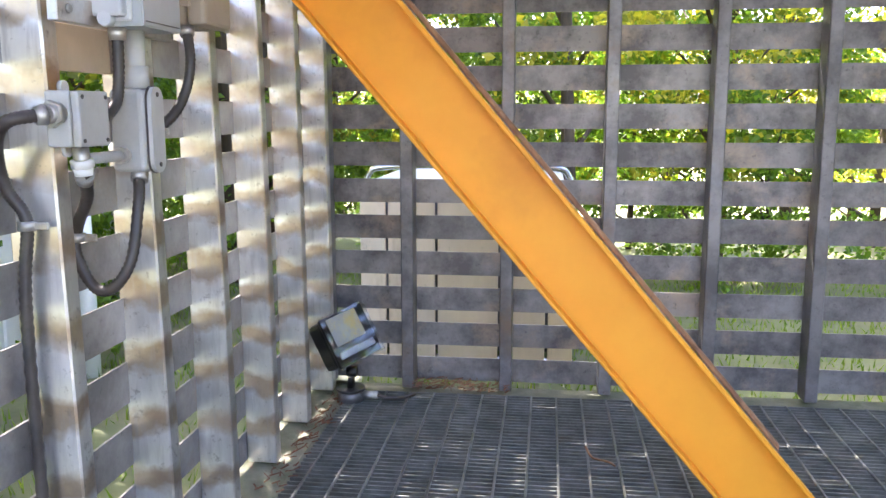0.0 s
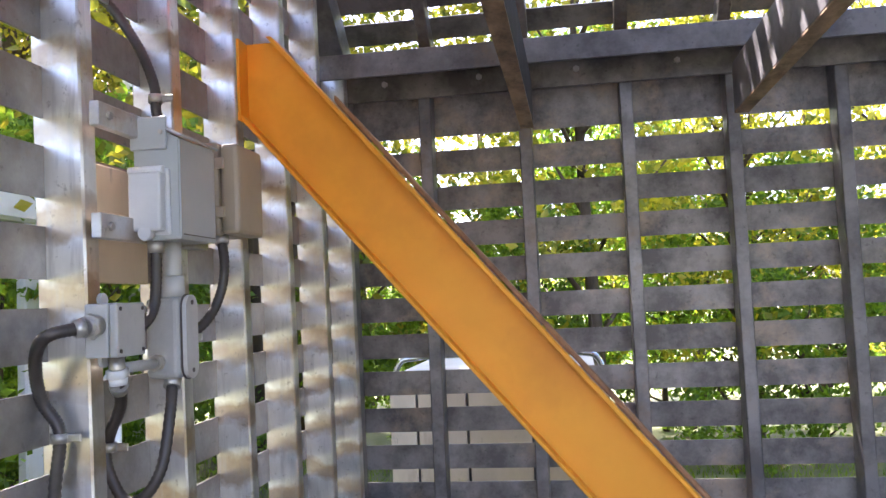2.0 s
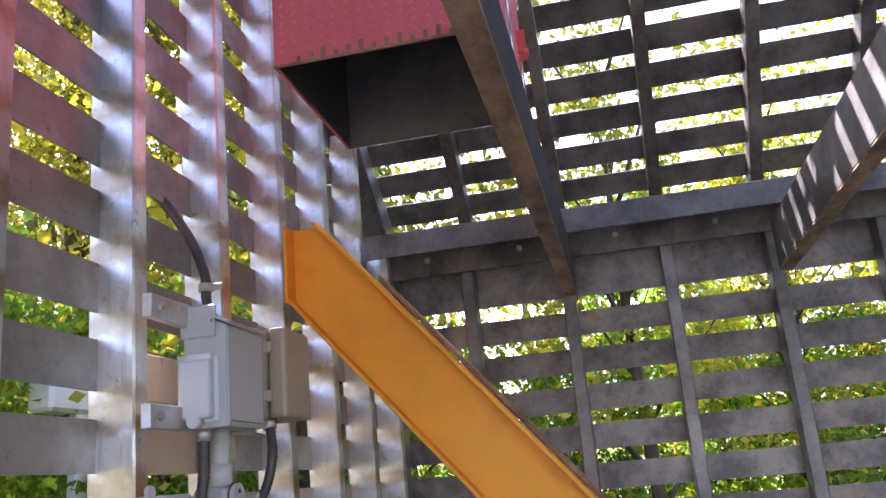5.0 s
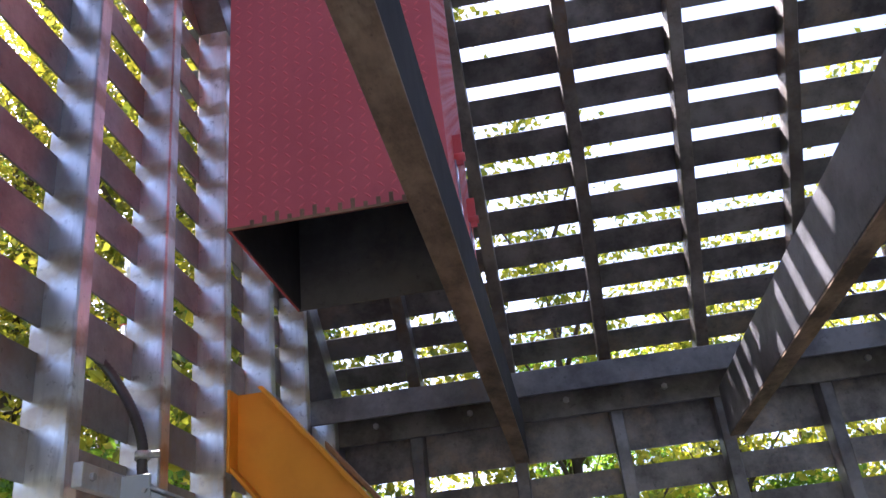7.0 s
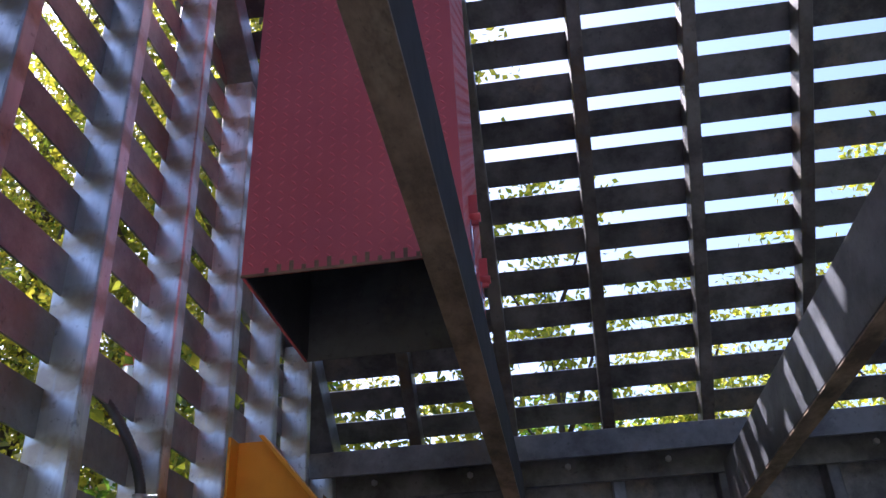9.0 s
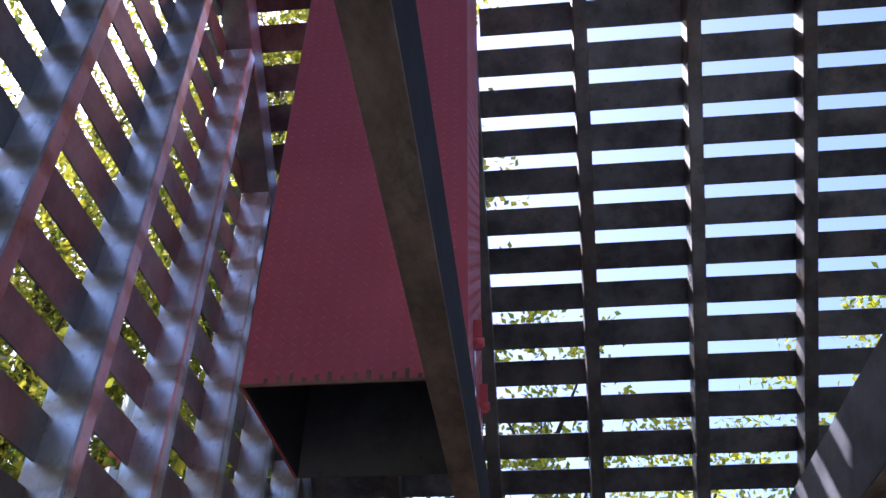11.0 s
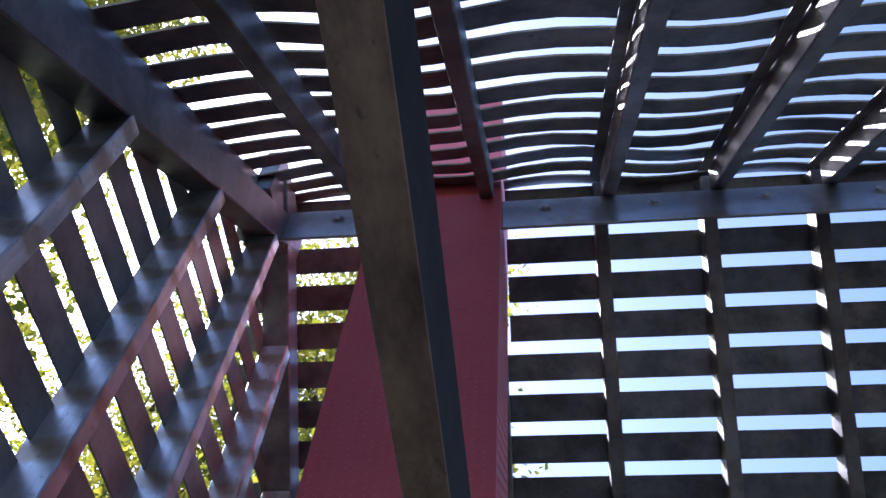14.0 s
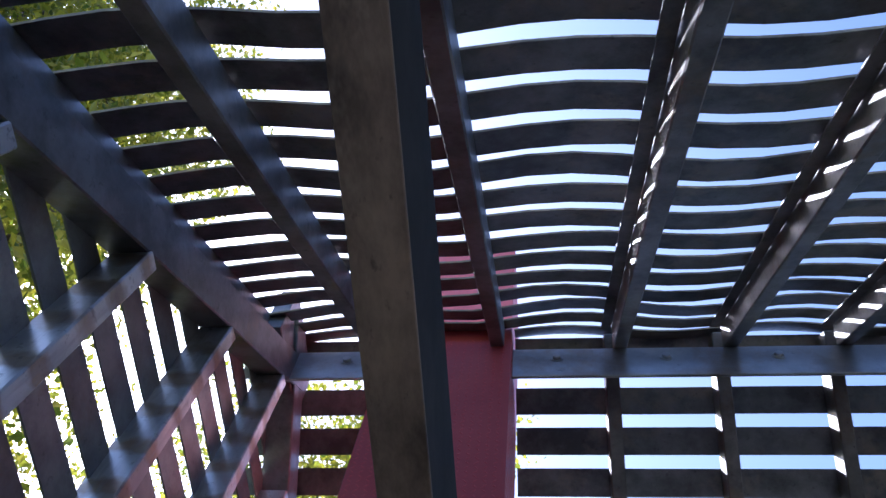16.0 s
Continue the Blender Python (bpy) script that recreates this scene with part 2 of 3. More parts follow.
def rod(a, b, r0, r1=None, seg=12, bm=None):
    a, b = Vector(a), Vector(b)
    bm2 = bmesh.new()
    bmesh.ops.create_cone(bm2, cap_ends=True, segments=seg, radius1=r0, radius2=r0 if r1 is None else r1, depth=(b - a).length)
    q = Vector((0, 0, 1)).rotation_difference((b - a).normalized()).to_matrix().to_4x4()
    bmesh.ops.transform(bm2, matrix=Matrix.Translation((a + b) / 2) @ q, verts=bm2.verts[:])
    for f in bm2.faces:
        f.smooth = len(f.verts) == 4
    return join(bm, bm2)


def smooth_path(pts, steps=10):
    """Catmull-Rom through pts."""
    p = [Vector(v) for v in pts]
    p = [p[0] * 2 - p[1]] + p + [p[-1] * 2 - p[-2]]
    out = []
    for i in range(1, len(p) - 2):
        for k in range(steps):
            t = k / steps
            out.append(0.5 * (2 * p[i] + (p[i + 1] - p[i - 1]) * t + (2 * p[i - 1] - 5 * p[i] + 4 * p[i + 1] - p[i + 2]) * t * t + (3 * p[i] - p[i - 1] - 3 * p[i + 1] + p[i + 2]) * t ** 3))
    return out + [p[-2]]


def tube(pts, radius, seg=10, ribs=0.0, steps=10):
    """A pipe along a smooth path; ribs: the depth of its corrugation."""
    path = smooth_path(pts, steps)
    bm = bmesh.new()
    rings, prev = [], None
    for i, p in enumerate(path):
        d = (path[min(i + 1, len(path) - 1)] - path[max(i - 1, 0)]).normalized()
        side = d.orthogonal().normalized() if prev is None else (prev - d * prev.dot(d)).normalized()
        prev = side
        up = d.cross(side)
        r = radius - (ribs if i % 2 else 0)
        rings.append([bm.verts.new(p + (side * math.cos(a) + up * math.sin(a)) * r) for a in (2 * math.pi * k / seg for k in range(seg))])
    for r0, r1 in zip(rings, rings[1:]):
        for k in range(seg):
            f = bm.faces.new((r0[k], r0[(k + 1) % seg], r1[(k + 1) % seg], r1[k]))
            f.smooth = True
    bm.faces.new(rings[0][::-1]), bm.faces.new(rings[-1])
    return bm


# ---- the slatted steel house: plan ----
X0, X1 = -0.977, 2.68          # slat planes of the two gable walls
YB, YF = 3.752, -0.272         # slat planes of the back and front walls
RIDGE_Y = 1.74
PITCH, SLAT_W, SLAT_Z = 0.1556, 0.101, 0.111
SLOPE = radians(43.82)
POSTS_X = [-0.567, -0.151] + [0.262 + 0.4125 * k for k in range(6)]
RAFTERS_F = [-0.65, -0.172] + [0.288 + 0.406 * k for k in range(6)]     # rafters of the front slope
POSTS_Y = [3.595 - 0.377 * k for k in range(6)] + [1.71 - 0.41 * k for k in range(1, 5)]
SLOPE_F = radians(45.75)       # the front slope is a little steeper
DOWN = Vector((0, math.cos(SLOPE), -math.sin(SLOPE)))
NORM = Vector((0, math.sin(SLOPE), math.cos(SLOPE)))
RIDGE = Vector((0, RIDGE_Y, 4.33))        # slat plane of the back slope over the ridge line
RIDGE_F = Vector((0, RIDGE_Y, 4.222))      # slat plane of the front slope there


DOWN_F = Vector((0, -math.cos(SLOPE_F), -math.sin(SLOPE_F)))
NORM_F = Vector((0, -math.sin(SLOPE_F), math.cos(SLOPE_F)))


def strip(a, b, across, w, thick, waves=0.0, steps=1, phase=0.0):
    """A flat bar from a to b; waves: how far it bows between its supports."""
    a, b, across = Vector(a), Vector(b), Vector(across).normalized()
    n = (b - a).normalized().cross(across)
    bm = bmesh.new()
    rings = []
    for i in range(steps + 1):
        t = i / steps
        p = a.lerp(b, t) + n * waves * math.sin(t * (b - a).length / 0.8128 * 2 * math.pi + phase)
        rings.append([bm.verts.new(p + across * w / 2 * s + n * thick / 2 * q) for s, q in ((-1, -1), (1, -1), (1, 1), (-1, 1))])
    for r0, r1 in zip(rings, rings[1:]):
        for k in range(4):
            bm.faces.new((r0[k], r0[(k + 1) % 4], r1[(k + 1) % 4], r1[k]))
    bm.faces.new(rings[0][::-1]), bm.faces.new(rings[-1])
    bmesh.ops.recalc_face_normals(bm, faces=bm.faces[:])
    return bm


rnd = random.Random(5)
wall_back = thing("wall_back", "dark weathered steel wall of horizontal slats on square posts", "wall", (0, YB, 0), kind="structure")
wall_west = thing("wall_west", "grey steel gable wall of horizontal slats on deep posts", "wall", (X0, 0, 0), kind="structure")
# east and front walls are unseen, added to close the house and shape light
wall_east = thing("wall_east", "grey steel gable wall of horizontal slats on deep posts", "wall", (X1, 0, 0), kind="structure")
wall_front = thing("wall_front", "dark weathered steel wall of horizontal slats with an open doorway", "wall", (0, YF, 0), kind="structure")
roof_back = thing("roof_back", "sloping roof of dark steel slats on rafters", "roof", (0, YB, 2.2), kind="structure")
roof_front = thing("roof_front", "sloping roof of bowed dark steel slats on rafters", "roof", (0, YF, 2.2), kind="structure")


def under(ob, parent):
    ob.parent = parent
    ob.matrix_parent_inverse = Matrix.Translation(-parent.location)
    return ob


def sub(name, bm, mat, parent, label=""):
    """A piece of a part."""
    return part(name, bm, mat, parent, label)


def piece(name, bm, mat, parent, label=""):
    return under(part(name, bm, mat, None, label), parent)


# back and front walls
for k in range(12):
    z = SLAT_Z + PITCH * k - SLAT_W / 2
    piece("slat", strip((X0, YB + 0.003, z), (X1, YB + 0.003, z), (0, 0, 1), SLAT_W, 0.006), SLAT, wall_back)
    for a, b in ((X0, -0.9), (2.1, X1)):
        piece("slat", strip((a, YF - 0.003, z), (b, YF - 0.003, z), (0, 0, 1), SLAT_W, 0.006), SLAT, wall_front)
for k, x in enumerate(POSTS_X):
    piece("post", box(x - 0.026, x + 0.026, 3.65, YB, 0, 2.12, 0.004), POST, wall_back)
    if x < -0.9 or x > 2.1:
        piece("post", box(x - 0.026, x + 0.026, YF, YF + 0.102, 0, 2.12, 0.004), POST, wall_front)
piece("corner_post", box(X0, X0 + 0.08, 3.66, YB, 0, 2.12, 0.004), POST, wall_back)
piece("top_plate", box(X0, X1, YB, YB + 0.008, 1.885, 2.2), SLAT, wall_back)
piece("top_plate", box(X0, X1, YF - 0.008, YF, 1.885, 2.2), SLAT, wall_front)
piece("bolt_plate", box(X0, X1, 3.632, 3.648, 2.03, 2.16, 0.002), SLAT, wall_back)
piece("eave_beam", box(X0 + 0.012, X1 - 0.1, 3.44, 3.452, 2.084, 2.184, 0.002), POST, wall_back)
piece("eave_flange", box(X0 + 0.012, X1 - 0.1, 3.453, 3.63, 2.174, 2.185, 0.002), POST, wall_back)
piece("eave_beam", box(X0 + 0.1, X1 - 0.1, YF + 0.12, YF + 0.3, 2.09, 2.19, 0.006), STEEL, wall_front)

# gable walls
def roof_z(y, drop=0.0):
    """Height of the slat plane over y, less a drop square to the slope."""
    a, top = (SLOPE, RIDGE.z) if y > RIDGE_Y else (SLOPE_F, RIDGE_F.z)
    return top - abs(y - RIDGE_Y) * math.tan(a) - drop / math.cos(a)


for wall, xs, sgn in ((wall_west, X0, 1), (wall_east, X1, -1)):
    for k in range(27):
        z = SLAT_Z + PITCH * k - SLAT_W / 2
        left = RIDGE_F.z - 0.02 - z - SLAT_W / 2
        y0, y1 = max(YF, RIDGE_Y - left / math.tan(SLOPE_F)), min(YB, RIDGE_Y + (left + 0.09) / math.tan(SLOPE))
        if y1 - y0 > 0.1:
            piece("slat", strip((xs - sgn * 0.003, y0, z), (xs - sgn * 0.003, y1, z), (0, 0, 1), SLAT_W, 0.006), SLAT_G, wall)
    for y in POSTS_Y:
        top = roof_z(y + 0.03 if y > RIDGE_Y else y - 0.03, 0.24)
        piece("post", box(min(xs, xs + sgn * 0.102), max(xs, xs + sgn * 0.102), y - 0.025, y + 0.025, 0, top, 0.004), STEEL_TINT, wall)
    xr = xs + sgn * 0.052
    piece("apex_plate", box(min(xs + sgn * 0.02, xs + sgn * 0.09), max(xs + sgn * 0.02, xs + sgn * 0.09), RIDGE_Y - 0.2, RIDGE_Y + 0.2, 3.90, 4.22, 0.003), POST, wall)
    for d2, n2, top in ((DOWN, NORM, RIDGE), (DOWN_F, NORM_F, RIDGE_F)):
        a = top + d2 * 0.06 - n2 * 0.186
        b = top + d2 * 2.85 - n2 * 0.186
        piece("rafter", bar((xr, a.y, a.z), (xr, b.y, b.z), n2, 0.13, 0.104, 0.004), POST, wall)
        up = n2 * 0.124
        piece("barge_plate", bar((xr - sgn * 0.05, a.y + up.y, a.z + up.z), (xr - sgn * 0.05, b.y + up.y, b.z + up.z), n2, 0.107, 0.06, 0.001), POST, wall)

# roofs
CHIM_X0, CHIM_X1, CHIM_Y0, CHIM_Y1 = -0.597, -0.120, 1.70, 2.176
for roof, flip in ((roof_back, False), (roof_front, True)):
    d2, n2, top = (DOWN_F, NORM_F, RIDGE_F) if flip else (DOWN, NORM, RIDGE)
    for k in range(-1 if flip else 0, 18):
        c = top + d2 * ((0.1252 if flip else 0.1862) + PITCH * k)
        amp = 0.017 if flip else rnd.uniform(0, 0.003)
        amp, phase = amp * rnd.uniform(0.7, 1.2), rnd.uniform(-0.3, 0.3)
        spans = [(X0 - 0.27, X1 + 0.06)]
        if CHIM_Y0 - 0.04 < c.y < CHIM_Y1 + 0.04:
            spans = [(X0 - 0.27, CHIM_X0 - 0.01), (CHIM_X1 + 0.008, X1 + 0.06)]
        for u, v in spans:
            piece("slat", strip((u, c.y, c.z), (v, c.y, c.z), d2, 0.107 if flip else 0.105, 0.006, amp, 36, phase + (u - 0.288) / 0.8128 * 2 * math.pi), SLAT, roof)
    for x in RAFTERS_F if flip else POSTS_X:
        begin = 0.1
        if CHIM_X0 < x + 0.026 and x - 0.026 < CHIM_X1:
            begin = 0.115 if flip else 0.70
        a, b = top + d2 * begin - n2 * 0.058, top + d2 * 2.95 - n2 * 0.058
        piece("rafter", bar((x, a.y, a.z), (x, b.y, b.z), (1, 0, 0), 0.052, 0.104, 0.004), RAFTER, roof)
        if flip and x > 0:      # a dark strip added to shade the rafter's side, with a slit of light between
            a, b = top + d2 * 0.1 - n2 * 0.024, top + d2 * 2.95 - n2 * 0.024
            u = x - 0.026 - 0.003 - 0.019
            piece("cover_strip", bar((u, a.y, a.z), (u, b.y, b.z), (1, 0, 0), 0.038, 0.006, 0.001), SLAT, roof)
c = RIDGE + DOWN * 0.111 + NORM * 0.008
for u, v in ((X0 - 0.2, CHIM_X0 - 0.01), (CHIM_X1 + 0.008, X1)):
    piece("ridge_flashing", strip((u, c.y, c.z), (v, c.y, c.z), DOWN, 0.058, 0.005), SLAT, roof_back)
for k in range(9):
    x = -0.748 + 0.3985 * k
    if not -0.65 < x < -0.1:
        piece("bolt", rod((x, 1.735, 3.987), (x, 1.720, 3.987), 0.017, 0.015, 6), STEEL, roof_back)
        piece("washer", rod((x, 1.735, 3.987), (x, 1.732, 3.987), 0.024, None, 16), STEEL, roof_back)
    piece("bolt", rod((x + 0.02, 3.632, 2.098), (x + 0.02, 3.618, 2.098), 0.014, 0.012, 6), STEEL, wall_back)
for u, v in ((X0 - 0.05, CHIM_X0 - 0.004), (CHIM_X1 + 0.004, X1 - 0.1)):
    piece("ridge_plate", box(u, v, 1.735, 1.748, 3.862, 4.063, 0.003), STEEL, roof_back)

# floor
floor = thing("floor", "galvanised bar grating floor", "floor", (0, 0, 0), kind="structure")
verts, faces = [], []


def add_box(x0, x1, y0, y1, z0, z1):
    i = len(verts)
    verts.extend([(x, y, z) for z in (z0, z1) for y in (y0, y1) for x in (x0, x1)])
    faces.extend([tuple(i + j for j in q) for q in ((0, 2, 3, 1), (4, 5, 7, 6), (0, 1, 5, 4), (2, 6, 7, 3), (0, 4, 6, 2), (1, 3, 7, 5))])


FX0, FX1, FY0, FY1 = -0.80, X1 - 0.1, YF, 3.60
y = FY0
while y < FY1:
    add_box(FX0, FX1, y, y + 0.005, -0.032, 0.0)
    y += 0.0302
grid_me = bpy.data.meshes.new("bearing_bars")
grid_me.from_pydata(verts, [], faces)
grid_me.materials.append(GRATE)
tagged(under(new("bearing_bars", grid_me), floor), kind="stuff")
x = FX0 + 0.05
while x < FX1:
    piece("cross_rod", box(x - 0.004, x + 0.004, FY0, FY1, -0.006, 0.003, 0.001), GRATE, floor)
    x += 0.1016
for a, b, c, d in ((X0 - 0.1, -0.81, YF - 0.1, YB + 0.1), (X0 - 0.1, X1 + 0.1, 3.61, YB - 0.01), (X1 - 0.09, X1 + 0.1, YF, 3.6)):
    piece("curb", box(a, b, c, d, -0.3, -0.012, 0.008), CURB, floor)
# pit bottom, hidden by the bars, coloured brown to bounce warm light up
piece("pit_bottom", box(-0.805, X1 - 0.1, YF, 3.605, -0.32, -0.12), PIT, floor)
ground = new("ground", mesh_of("ground", box(-400, 400, -400, 400, -0.5, -0.3), GRASS_SOIL))
tagged(ground, "mown green lawn around the steel house", "ground", kind="structure")

# unseen slab, added so that its pale top bounces light into the house
pavement = new("pavement", mesh_of("pavement", box(-2.6, 4.4, -6.5, YF - 0.12, -0.34, -0.285, 0.01), CONCRETE))
tagged(pavement, "unseen pale concrete slab added to bounce light indoors", "pavement", kind="structure")

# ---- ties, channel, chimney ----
# near-black tube paints the shaded side; brown strip, the underside lit by the floor
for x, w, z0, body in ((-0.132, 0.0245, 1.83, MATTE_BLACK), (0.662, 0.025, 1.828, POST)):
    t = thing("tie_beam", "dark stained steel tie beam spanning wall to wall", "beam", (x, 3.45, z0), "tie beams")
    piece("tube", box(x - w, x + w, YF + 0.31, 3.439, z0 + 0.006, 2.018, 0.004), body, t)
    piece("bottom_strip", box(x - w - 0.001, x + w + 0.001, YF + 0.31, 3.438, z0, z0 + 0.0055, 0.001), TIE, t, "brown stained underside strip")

chan = thing("channel_beam", "orange-yellow painted steel channel leaning against the slatted wall", "beam", (0.72, 2.38, 0))


def prism(outline, y0, y1, bevel=0.0):
    """An outline in x and z, made solid between y0 and y1."""
    bm = bmesh.new()
    a = [bm.verts.new((x, y0, z)) for x, z in outline]
    b = [bm.verts.new((x, y1, z)) for x, z in outline]
    bm.faces.new(a), bm.faces.new(b[::-1])
    for k in range(len(outline)):
        j = (k + 1) % len(outline)
        bm.faces.new((a[j], a[k], b[k], b[j]))
    bmesh.ops.recalc_face_normals(bm, faces=bm.faces[:])
    if bevel:
        bmesh.ops.bevel(bm, geom=bm.edges[:], offset=bevel, segments=1, affect="EDGES")
    return bm


def up_line(x, off=0.0):
    return 1.020 + off - 1.178 * x


XE, ZT, ZL = -0.838, 1.905, 1.684
XC, XU, XL = -0.751, 0.866, 0.611       # where the upper edge meets the top, and both edges the floor
piece("web", prism([(XE, ZL), (XE, ZT), (XC, ZT), (XU, 0.0), (XL, 0.0)], 2.38, 2.388), YELLOW, chan)
piece("upper_flange", prism([(XC, ZT), (XU, 0), (XU - 0.015, 0), (XC - 0.015, ZT)], 2.325, 2.3795, 0.002), YELLOW, chan)
piece("lower_flange", prism([(XE, ZL), (XL, 0), (XL + 0.013, 0), (XE, ZL + 0.015)], 2.325, 2.3795, 0.002), YELLOW, chan)
piece("end_plate", box(XE - 0.008, XE, 2.32, 2.388, ZL, ZT, 0.001), YELLOW, chan)
piece("rusty_bar", prism([(-0.60, up_line(-0.60, 0.024)), (0.62, up_line(0.62, 0.024)), (0.62, up_line(0.62, 0.004)), (-0.60, up_line(-0.60, 0.004))], 2.388, 2.43, 0.003), RUST, chan, "rust-brown flat bar on the back edge")

# chimney of tread plate, open below
chim = thing("chimney", "red painted tread plate chimney, open and black below, through the roof", "chimney", (-0.4, 1.93, 2.055))
CX0, CX1, CY0, CY1, CZ0, CZ1 = CHIM_X0, CHIM_X1, CHIM_Y0, CHIM_Y1, 2.037, 5.04
piece("front_plate", box(CX0, CX1, CY0, CY0 + 0.005, CZ0, CZ1), RED, chim)
# back plate toned paler than the linings, for the dim light on it
piece("back_plate", box(CX0, CX1, CY1 - 0.005, CY1, CZ0, CZ1), FLUE, chim, "brown-black back plate")
piece("side_plate", box(CX0, CX0 + 0.005, CY0 + 0.005, CY1 - 0.005, CZ0, CZ1), RED, chim)
piece("side_plate", box(CX1 - 0.005, CX1, CY0 + 0.005, CY1 - 0.005, CZ0, CZ1), RED, chim)
# black linings darken the opening as shade would; the cap is added
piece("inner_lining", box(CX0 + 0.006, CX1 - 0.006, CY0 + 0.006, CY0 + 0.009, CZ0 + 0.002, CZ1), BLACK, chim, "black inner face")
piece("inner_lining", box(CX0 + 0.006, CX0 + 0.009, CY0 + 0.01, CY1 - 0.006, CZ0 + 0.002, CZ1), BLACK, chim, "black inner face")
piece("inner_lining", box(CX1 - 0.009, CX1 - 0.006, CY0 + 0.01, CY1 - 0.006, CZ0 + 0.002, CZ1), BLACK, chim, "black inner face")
piece("inner_cap", box(CX0 + 0.01, CX1 - 0.01, CY0 + 0.01, CY1 - 0.006, CZ0 + 0.9, CZ0 + 0.91), BLACK, chim, "black plate added to keep the flue dark")

# the gable wall leans a little outwards
for ob in wall_west.children:
    for v in ob.data.vertices:
        v.co.x -= 0.0075 * max(0.0, v.co.z - 0.85) ** 2

# ---- outside: trees, hut, posts ----
def leaves(rng, count, centre, radius, size, squash=0.8, shell=0.35, long=1.5):
    """Many small folded leaves in clumps round a centre."""
    clumps = rng.normal(size=(max(6, count // 55), 3))
    clumps /= np.linalg.norm(clumps, axis=1, keepdims=True)
    clumps *= (shell + (1 - shell) * rng.random((len(clumps), 1)) ** 0.6) * radius
    at = clumps[rng.integers(0, len(clumps), count)] + rng.normal(size=(count, 3)) * radius * 0.13
    at[:, 2] *= squash
    at += np.array(centre)
    d = rng.normal(size=(count, 3))
    d /= np.linalg.norm(d, axis=1, keepdims=True)
    e = np.cross(d, rng.normal(size=(count, 3)))
    e /= np.linalg.norm(e, axis=1, keepdims=True)
    sz = size * (0.6 + 0.8 * rng.random((count, 1)))
    n = np.cross(d, e)
    v = np.stack([at, at + d * sz * long * 0.5 + e * sz * 0.5 + n * sz * 0.12, at + d * sz * long, at + d * sz * long * 0.5 - e * sz * 0.5 + n * sz * 0.12], 1).reshape(-1, 3)
    i = np.arange(count)[:, None] * 4
    f = np.concatenate([i + [0, 1, 2], i + [0, 2, 3]], 0)
    return v, f


def mesh_np(name, v, f, mat):
    me = bpy.data.meshes.new(name)
    me.from_pydata(v.tolist(), [], f.tolist())
    me.materials.append(mat)
    return me


def tree_kind(seed, height, spread, mat, leaf=0.07, count=5200, low=0.15, label=""):
    rng = np.random.default_rng(seed)
    t = thing("tree", label, "tree", (0, 0, 0), "trees round the house")
    tr = rod((0, 0, -0.1), (0.1, 0.05, height * 0.45), 0.055 * height / 4, 0.035 * height / 4, 8)
    rod((0.1, 0.05, height * 0.45), (0.0, 0.1, height * 0.95), 0.035 * height / 4, 0.008, 8, tr)
    part("trunk", tr, BARK, t)
    vs, fs, base = [], [], 0
    for k in range(13):
        h = height * (low + (1.0 - low) * (k + 0.5) / 13)
        ang = k * 2.4 + rng.random()
        reach = spread * (0.95 - 0.55 * (k / 13)) * (0.6 + 0.4 * rng.random())
        tip = (math.cos(ang) * reach * 0.75, math.sin(ang) * reach * 0.75, h + 0.15 * height * 0.3)
        part("limb", rod((0.05, 0.05, h - 0.1 * height), tip, 0.02 * height / 4, 0.006, 6), BARK, t)
        v, f = leaves(rng, count // 13, tip, spread * 0.5, leaf)
        vs.append(v)
        fs.append(f + base)
        base += len(v)
    crown = new("crown", mesh_np("crown", np.concatenate(vs), np.concatenate(fs), mat))
    crown.parent = t
    return t


GZ = -0.3
kinds = [
    tree_kind(11, 4.6, 1.5, LEAF, 0.046, 10500, 0.05, "leafy green broadleaf tree, dense to the ground"),
    tree_kind(12, 4.8, 1.6, LEAF_Y, 0.042, 5600, 0.12, "sunlit yellow-green broadleaf tree with thin stems"),
    tree_kind(13, 3.0, 1.4, LEAF, 0.048, 9500, 0.02, "dark green leafy shrub beside the lawn"),
    tree_kind(14, 9.0, 2.1, NEEDLE, 0.05, 15000, 0.08, "tall fir tree with fine dark needles"),
    tree_kind(15, 9.5, 2.6, LEAF_T, 0.05, 23000, 0.1, "tall yellow-green broadleaf tree, leaves toned for shade"),
    tree_kind(16, 12.5, 2.1, LEAF_T, 0.045, 18000, 0.3, "very tall slender yellow-green broadleaf tree with a high crown"),
]
rt = random.Random(3)
spots = []
for k in range(14):
    spots.append((-5.0 + k * 0.95 + rt.uniform(-0.3, 0.3), 9.4 + rt.uniform(-0.7, 0.9), (0, 2, 0)[k % 3] if k < 6 else (1, 1, 2, 1)[k % 4]))
for k in range(10):
    spots.append((-6.0 + k * 1.6 + rt.uniform(-0.5, 0.5), 12.0 + rt.uniform(-0.8, 1.2), (0, 1, 2, 1)[k % 4]))
for k in range(7):
    spots.append((-3.7 + rt.uniform(-0.4, 0.2), 0.8 + k * 1.0 + rt.uniform(-0.2, 0.2), 2))
for k in range(8):
    spots.append((-0.6 + k * 0.95 + rt.uniform(-0.3, 0.3), 7.6 + rt.uniform(-0.3, 0.4), (2, 1, 1)[k % 3]))
spots += [(-5.4, 9.4, 4), (7.6, 9.5, 3), (-2.7, 7.3, 4), (-3.6, 9.9, 4)]
for k in range(11):
    spots.append((-5.6 + rt.uniform(-1.0, 0.4), -3.0 + k * 1.2 + rt.uniform(-0.3, 0.3), (0, 2, 1, 2)[k % 4]))
